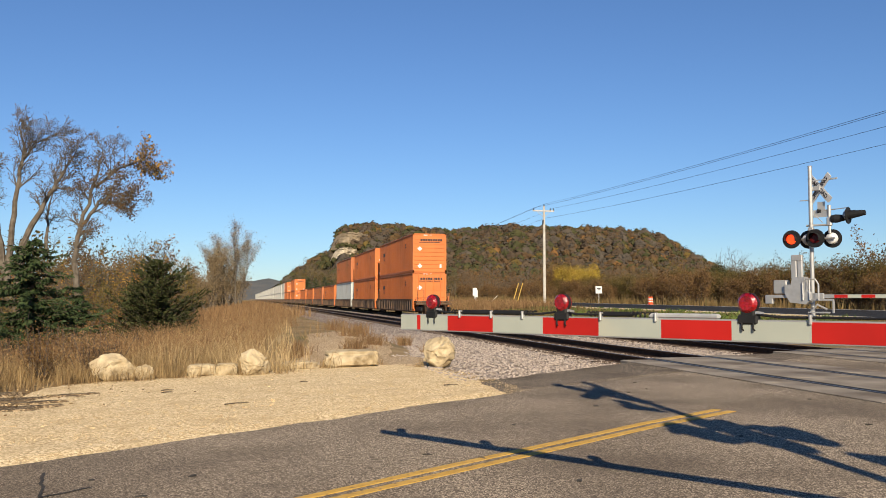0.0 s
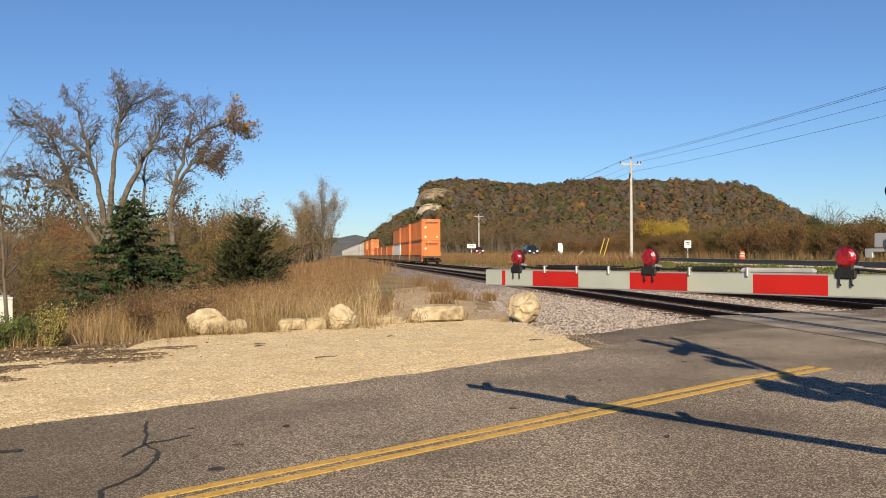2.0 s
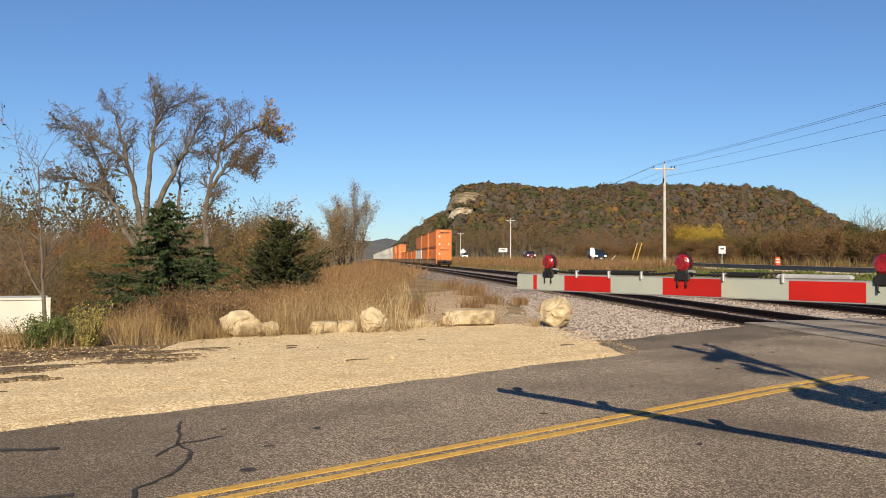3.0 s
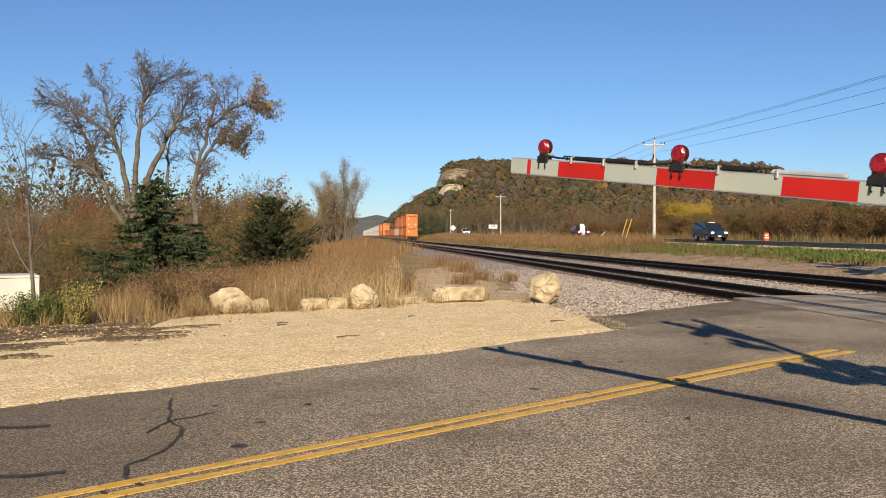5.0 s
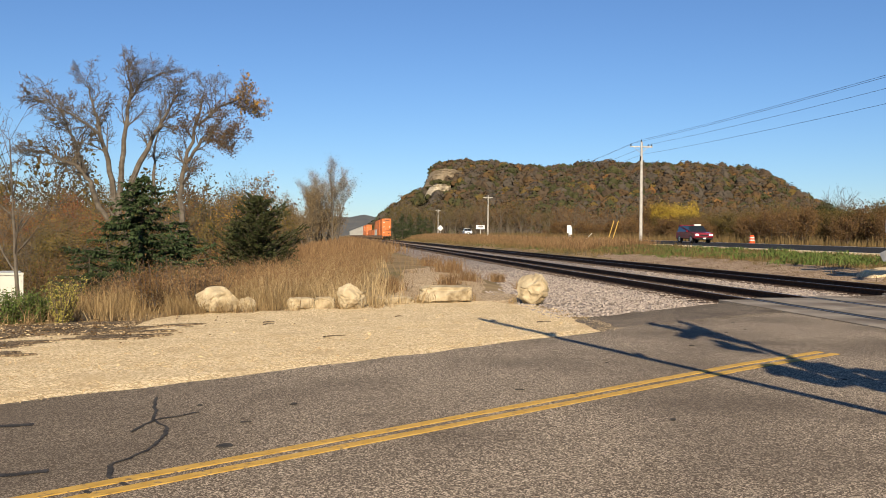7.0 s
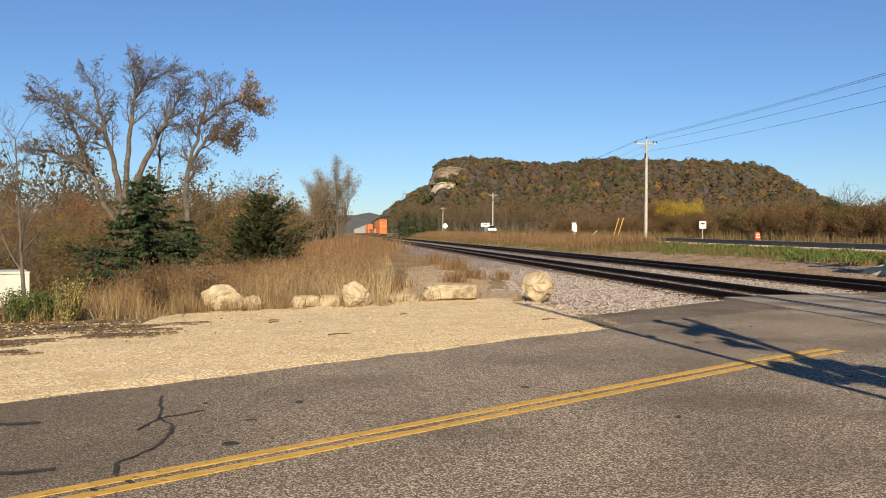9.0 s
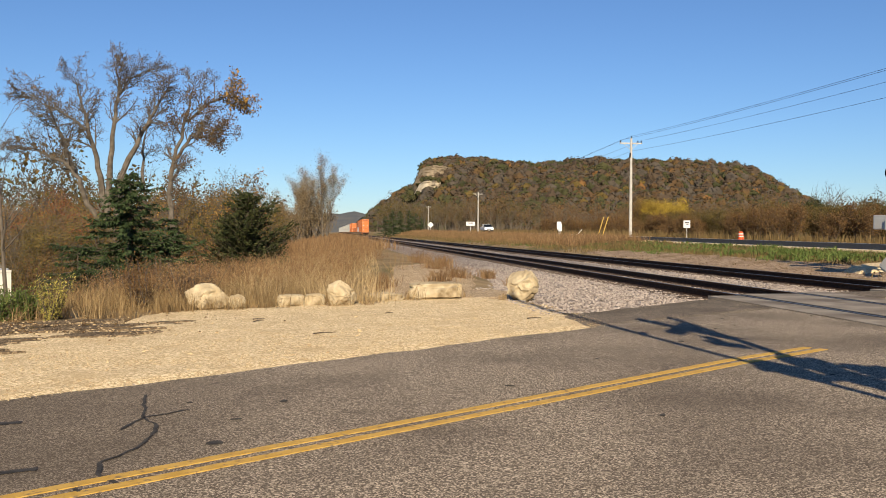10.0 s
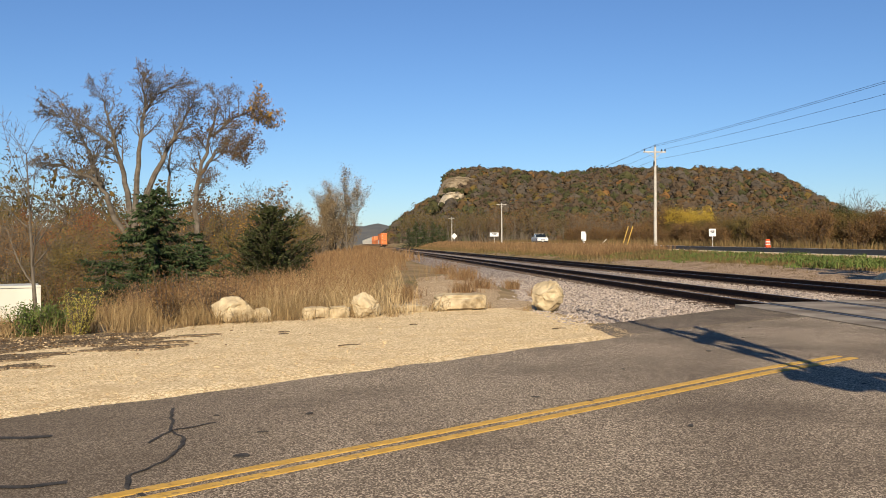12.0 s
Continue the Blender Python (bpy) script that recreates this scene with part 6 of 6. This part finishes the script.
def wood_band(places, trunks, leaves, bark, leaf, label):
    w = holder("woods", pose(0, 0, 0), label, "woods")
    w["kind"] = "stuff"
    r1, r2 = np.random.default_rng(5), np.random.default_rng(5)
    a = scatter_meshes("trunks", trunks, places, bark, r1, w)
    b = scatter_meshes("foliage", leaves, places, leaf, r2, w)
    a["kind"] = b["kind"] = "stuff"


def band(n, x0, x1, y0, y1, s0, s1):
    out = []
    for _ in range(n):
        x, y = rng.uniform(x0, x1), rng.uniform(y0, y1)
        s = rng.uniform(s0, s1)
        out.append((x, y, hz(x, y) - 0.2, s, s, s, rng.uniform(0, 6)))
    return out


wood_band(band(150, 48, 210, 300, 420, 0.8, 1.25), far_trunks, far_leaves, M["bark"], M["leaf_brown"], "bare grey-brown woods at the foot of the bluff")
wood_band(band(120, 24, 90, 330, 480, 0.8, 1.3), far_trunks, far_leaves, M["bark"], M["leaf_olive"], "olive and brown woods at the foot of the bluff")
wood_band(band(60, 170, 420, 330, 460, 1.2, 1.7), far_trunks, far_leaves, M["bark"], M["leaf_olive"], "distant mixed autumn woods beyond the highway")
wood_band([(46 + abs(rng.normal(0, 16)), y, 0.4, s, s, s, rng.uniform(0, 6)) for y, s in zip(rng.uniform(28, 190, 210), rng.uniform(0.45, 0.8, 210))], scr_t, scr_l, M["bark_dark"], M["leaf_brown"], "brown autumn scrub beyond the highway")
wood_band([(50 + abs(rng.normal(0, 14)), y, 0.4, s, s, s, rng.uniform(0, 6)) for y, s in zip(rng.uniform(28, 150, 130), rng.uniform(0.55, 0.9, 130))], scr_t, scr_l, M["bark_dark"], M["leaf_olive"], "olive green scrub beyond the highway")
wood_band(band(6, 54, 62, 142, 150, 1.0, 1.3), scr_t, scr_l, M["bark_dark"], M["leaf_yellow"], "bright yellow thicket beyond the highway")
wood_band(band(3, 52, 56, 140, 148, 1.0, 1.3), scr_t, scr_l, M["bark_dark"], M["leaf_brown"], "brown shrub beyond the highway")
wood_band(band(30, 114, 165, 118, 150, 0.95, 1.3), far_trunks, far_leaves, M["bark"], M["leaf_brown"], "tall brown autumn woods beyond the highway")
wood_band(band(5, 97, 108, 165, 176, 0.75, 0.95), far_trunks, [tree_arrays(FAR, [((0, 0, 0), (0, 0, 1), 9, 0.16)], 340, 1, 0.1, 0.3, 0.1)[1]], M["bark"], M["leaf_brown"], "bare pale trees beyond the highway scrub")
wood_band(band(4, 93, 99, 162, 168, 0.45, 0.6), far_trunks, [tree_arrays(FAR, [((0, 0, 0), (0, 0, 1), 9, 0.16), ((0.5, 0, 0), (0.15, 0, 1), 7.5, 0.12)], 341, 7, 0.3, 0.7, 1.0)[1]], M["bark_dark"], M["cedar"], "dark green rounded trees beyond the highway")
wood_band(band(130, -160, -28, 100, 230, 0.9, 1.3), far_trunks, far_leaves, M["bark_dark"], M["leaf_olive"], "olive and brown woods beyond the ditch")
wood_band(band(70, -60, -6, 130, 400, 0.7, 1.0), far_trunks, far_leaves, M["bark_dark"], M["leaf_brown"], "brown woods beyond the ditch")

# ---- bluff ----
HILL_AZ = [0.8, 2.4, 3.3, 4.05, 4.55, 5.2, 5.65, 6.1, 6.5, 8.4, 10.2, 12.0, 13.9, 15.4, 17.5, 19.3, 22.8, 24.5, 26.1, 27.1, 28.4, 29.3, 30.1, 31.0, 33.0, 35.0]
HILL_EL = [0.4, 1.1, 2.0, 2.45, 2.9, 3.15, 3.35, 4.6, 5.0, 5.15, 5.05, 4.8, 4.7, 4.85, 5.05, 4.9, 4.85, 4.7, 4.5, 4.25, 3.45, 2.9, 2.4, 1.9, 0.9, 0.4]
RIDGE, FOOT = 1000.0, 560.0


def hill_z(az, r):
    """Bluff height by bearing (degrees right of the railway) and distance."""
    top = RIDGE * np.tan(np.radians(np.interp(az, HILL_AZ, HILL_EL))) - 9.0
    k = np.clip((r - FOOT) / (RIDGE - FOOT), 0, 1)
    back = np.clip((r - RIDGE) / 500, 0, 1)
    gully = 1 - 0.10 * np.sin(az * 1.9 + 0.7) ** 2 * np.sin(np.pi * k)
    return np.maximum(top, 0) * (0.25 * k + 0.75 * k * k * (3 - 2 * k)) * gully * (1 - back ** 2) - 2 * (1 - k)


az = np.linspace(1.0, 36.5, 150)
rd = np.concatenate([np.linspace(FOOT - 30, RIDGE, 44), np.linspace(RIDGE + 30, RIDGE + 480, 12)])
A, Rr = np.meshgrid(az, rd)
HV = np.stack([(np.sin(np.radians(A)) * Rr).ravel(), (np.cos(np.radians(A)) * Rr).ravel(), hill_z(A, Rr).ravel()], 1)
bluff = many("bluff", HV, faces_of(len(az), len(rd)), M["hill_ground"])
tagged(bluff, "long wooded bluff in autumn colours", "hill", kind="structure")


def crown_shape(seed, n=22):
    """A lumpy crown with loose leaf clumps breaking its outline."""
    r_ = np.random.default_rng(seed)
    hull, hf = icosphere(1, seed, 0.75, 1.5)
    V = [v * np.array([0.9, 0.9, 0.8]) for v in hull]
    F = [(a, b, c, c) for a, b, c in hf]
    for i in range(n):
        d = r_.normal(size=3)
        d[2] = abs(d[2]) * 0.8 + 0.1 if i % 3 else d[2]
        d /= np.linalg.norm(d)
        c = d * (0.72 + 0.38 * r_.random())
        a = r_.normal(size=3)
        a -= d * a.dot(d)
        a /= np.linalg.norm(a)
        e = np.cross(d + 0.35 * r_.normal(size=3), a)
        e /= np.linalg.norm(e)
        w = r_.uniform(0.14, 0.3)
        k = len(V)
        V += [c - a * w, c - e * w * 0.8, c + a * w, c + e * w * 0.8]
        F.append((k, k + 1, k + 2, k + 3))
    return np.array(V), np.array(F)


crowns = [crown_shape(20 + i) for i in range(9)]
cover = {"hill_brown": [], "hill_olive": [], "hill_rust": [], "hill_gold": [], "hill_grey": [], "hill_orange": []}
kinds = list(cover)
total = 0
while total < 10500:
    a = rng.uniform(2.0, 35.5)
    k = rng.random() ** 0.8
    r = FOOT + (RIDGE + 25 - FOOT) * k
    z = float(hill_z(a, r))
    if 5.3 < a < 8.0 and 765 + 20 * max(0, a - 6) < r < 925 and rng.random() < (0.97 if a < 7.5 else 0.6):
        continue
    s = rng.uniform(2.2, 4.6) if rng.random() < 0.9 else rng.uniform(4.6, 6.2)
    x, y = math.sin(radians(a)) * r, math.cos(radians(a)) * r
    drift = noise.noise((x * 0.012, y * 0.012, 0))
    w = np.array([0.36, 0.24 + 0.45 * max(drift, 0), 0.14 + 0.3 * max(-drift, 0), 0.055, 0.28, 0.01])
    kind = kinds[int(rng.choice(6, p=w / w.sum()))]
    cover[kind].append((x, y, z + s * 0.85, s, s, s * rng.uniform(0.85, 1.15), rng.uniform(0, 6)))
    total += 1
for kind, places in cover.items():
    tagged(scatter_meshes("bluff_trees", crowns, places, M[kind], rng), "dense autumn tree cover on the bluff", "woods", kind="stuff")


# layered limestone cliff at the bluff's end
def cliff(a0, a1, r0, z0, z1, lean, seed, label, mat):
    n, m = 46, 22
    v = []
    for j in range(m + 1):
        k = j / m
        for i in range(n + 1):
            t = i / n
            a = a0 + (a1 - a0) * t + 0.38 * k * (1 - t)
            led = 3.0 * noise.noise((t * 6, k * 1.0, seed)) + 2.2 * noise.noise((t * 2, k * 9, seed)) + 1.0 * noise.noise((t * 16, k * 16, seed))
            r = r0 + lean * k + led + 26 * (2 * t - 0.9) ** 2 * (1 if t < 0.45 else 0.5)
            z = z0 + (z1 - z0 - 9 * max(0, 0.25 - t)) * k + 1.8 * noise.noise((t * 5, 3, seed)) * k
            v.append((math.sin(radians(a)) * r, math.cos(radians(a)) * r, z))
    # the top runs back into the hill
    v += [(x * 1.085, y * 1.085, z + 2.5) for x, y, z in v[-(n + 1):]]
    ob = many("cliff", np.array(v), faces_of(n + 1, m + 2), mat)
    return tagged(ob, label, "cliff", kind="structure")


cliff(5.55, 8.0, 845, 50, 67.0, 8, 1.0, "weathered brown layered limestone cliff at the bluff's end", M["cliff_rock"])
cliff(5.5, 7.3, 806, 37, 49.5, 5, 2.0, "pale limestone cliff foot at the bluff's end", M["cliff_pale"])
led = []
for _ in range(60):
    a, r = rng.uniform(6.0, 8.2), rng.uniform(826, 836)
    s = rng.uniform(1.4, 2.6)
    led.append((math.sin(radians(a)) * r, math.cos(radians(a)) * r, rng.uniform(50.0, 53.5) - (a - 6.4) * 0.6, s, s, s, rng.uniform(0, 6)))
for _ in range(70):
    a, r = rng.uniform(6.2, 8.2), rng.uniform(912, 950)
    s = rng.uniform(1.5, 3.4)
    led.append((math.sin(radians(a)) * r, math.cos(radians(a)) * r, 68.5 + (r - 912) * 0.07 + s * 0.4, s, s, s, rng.uniform(0, 6)))
for _ in range(60):
    a, r = rng.uniform(4.6, 7.6), rng.uniform(782, 798)
    s = rng.uniform(2.0, 3.6)
    led.append((math.sin(radians(a)) * r, math.cos(radians(a)) * r, rng.uniform(28, 36) + max(0, a - 6.4) * 5, s, s, s, rng.uniform(0, 6)))
tagged(scatter_meshes("ledge_brush", crowns, led, M["hill_olive"], rng), "dark brush on the cliff's ledges", "woods", kind="stuff")

# distant ridge up the valley
fa = np.linspace(-30, 12, 90)
fv = []
for r_, hs in ((2600, 0.0), (3000, 1.0), (3500, 0.0)):
    for a in fa:
        hh = 58 + 22 * noise.noise((a * 0.35, 1.0, 0)) + 9 * noise.noise((a * 1.7, 1.0, 0))
        fv.append((math.sin(radians(a)) * r_, math.cos(radians(a)) * r_, hh * hs - 3 * (1 - hs)))
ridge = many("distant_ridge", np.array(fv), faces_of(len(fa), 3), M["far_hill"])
tagged(ridge, "wooded ridge far off, its haze painted in as blue-grey", "hill", kind="structure")


# ---- movement ----
def motions():
    for ob, y, z in TRAIN:
        walk(ob, [(t, pose(TRAIN_X, y + SPEED * t, z)) for t in (0.0, 6.0, 12.0)])
    lift = [(0.0, 0), (3.5, 0), (4.0, 0.5), (4.5, 2.7), (4.8, 4.9), (5.0, 6.6), (5.5, 11.3), (6.0, 15.9), (6.5, 20.2), (7.0, 25.0), (8.0, 36.0), (9.0, 45.0), (9.5, 47.7), (10.0, 50.7), (10.5, 54.2), (11.0, 58.2), (11.5, 62.5), (12.0, 67.0)]
    for arm in (near_arm, far_arm):
        walk(arm, [(t, pose(0, -0.3, ARM_Z, 0, -a, 0)) for t, a in lift])
    for ob, y0, v in ((van, 192.0, 22.2), (suv, 249.5, 24.0), (pickup, 339.0, 15.0)):
        rows = []
        for t in (0.0, 2.0, 4.0, 6.0, 8.0, 10.0, 12.0):
            y = y0 - v * t
            rows.append((t, pose(34.5, y, float(highway_z(y)) + 0.01, 0, 0, -90)))
        walk(ob, rows)


motions()
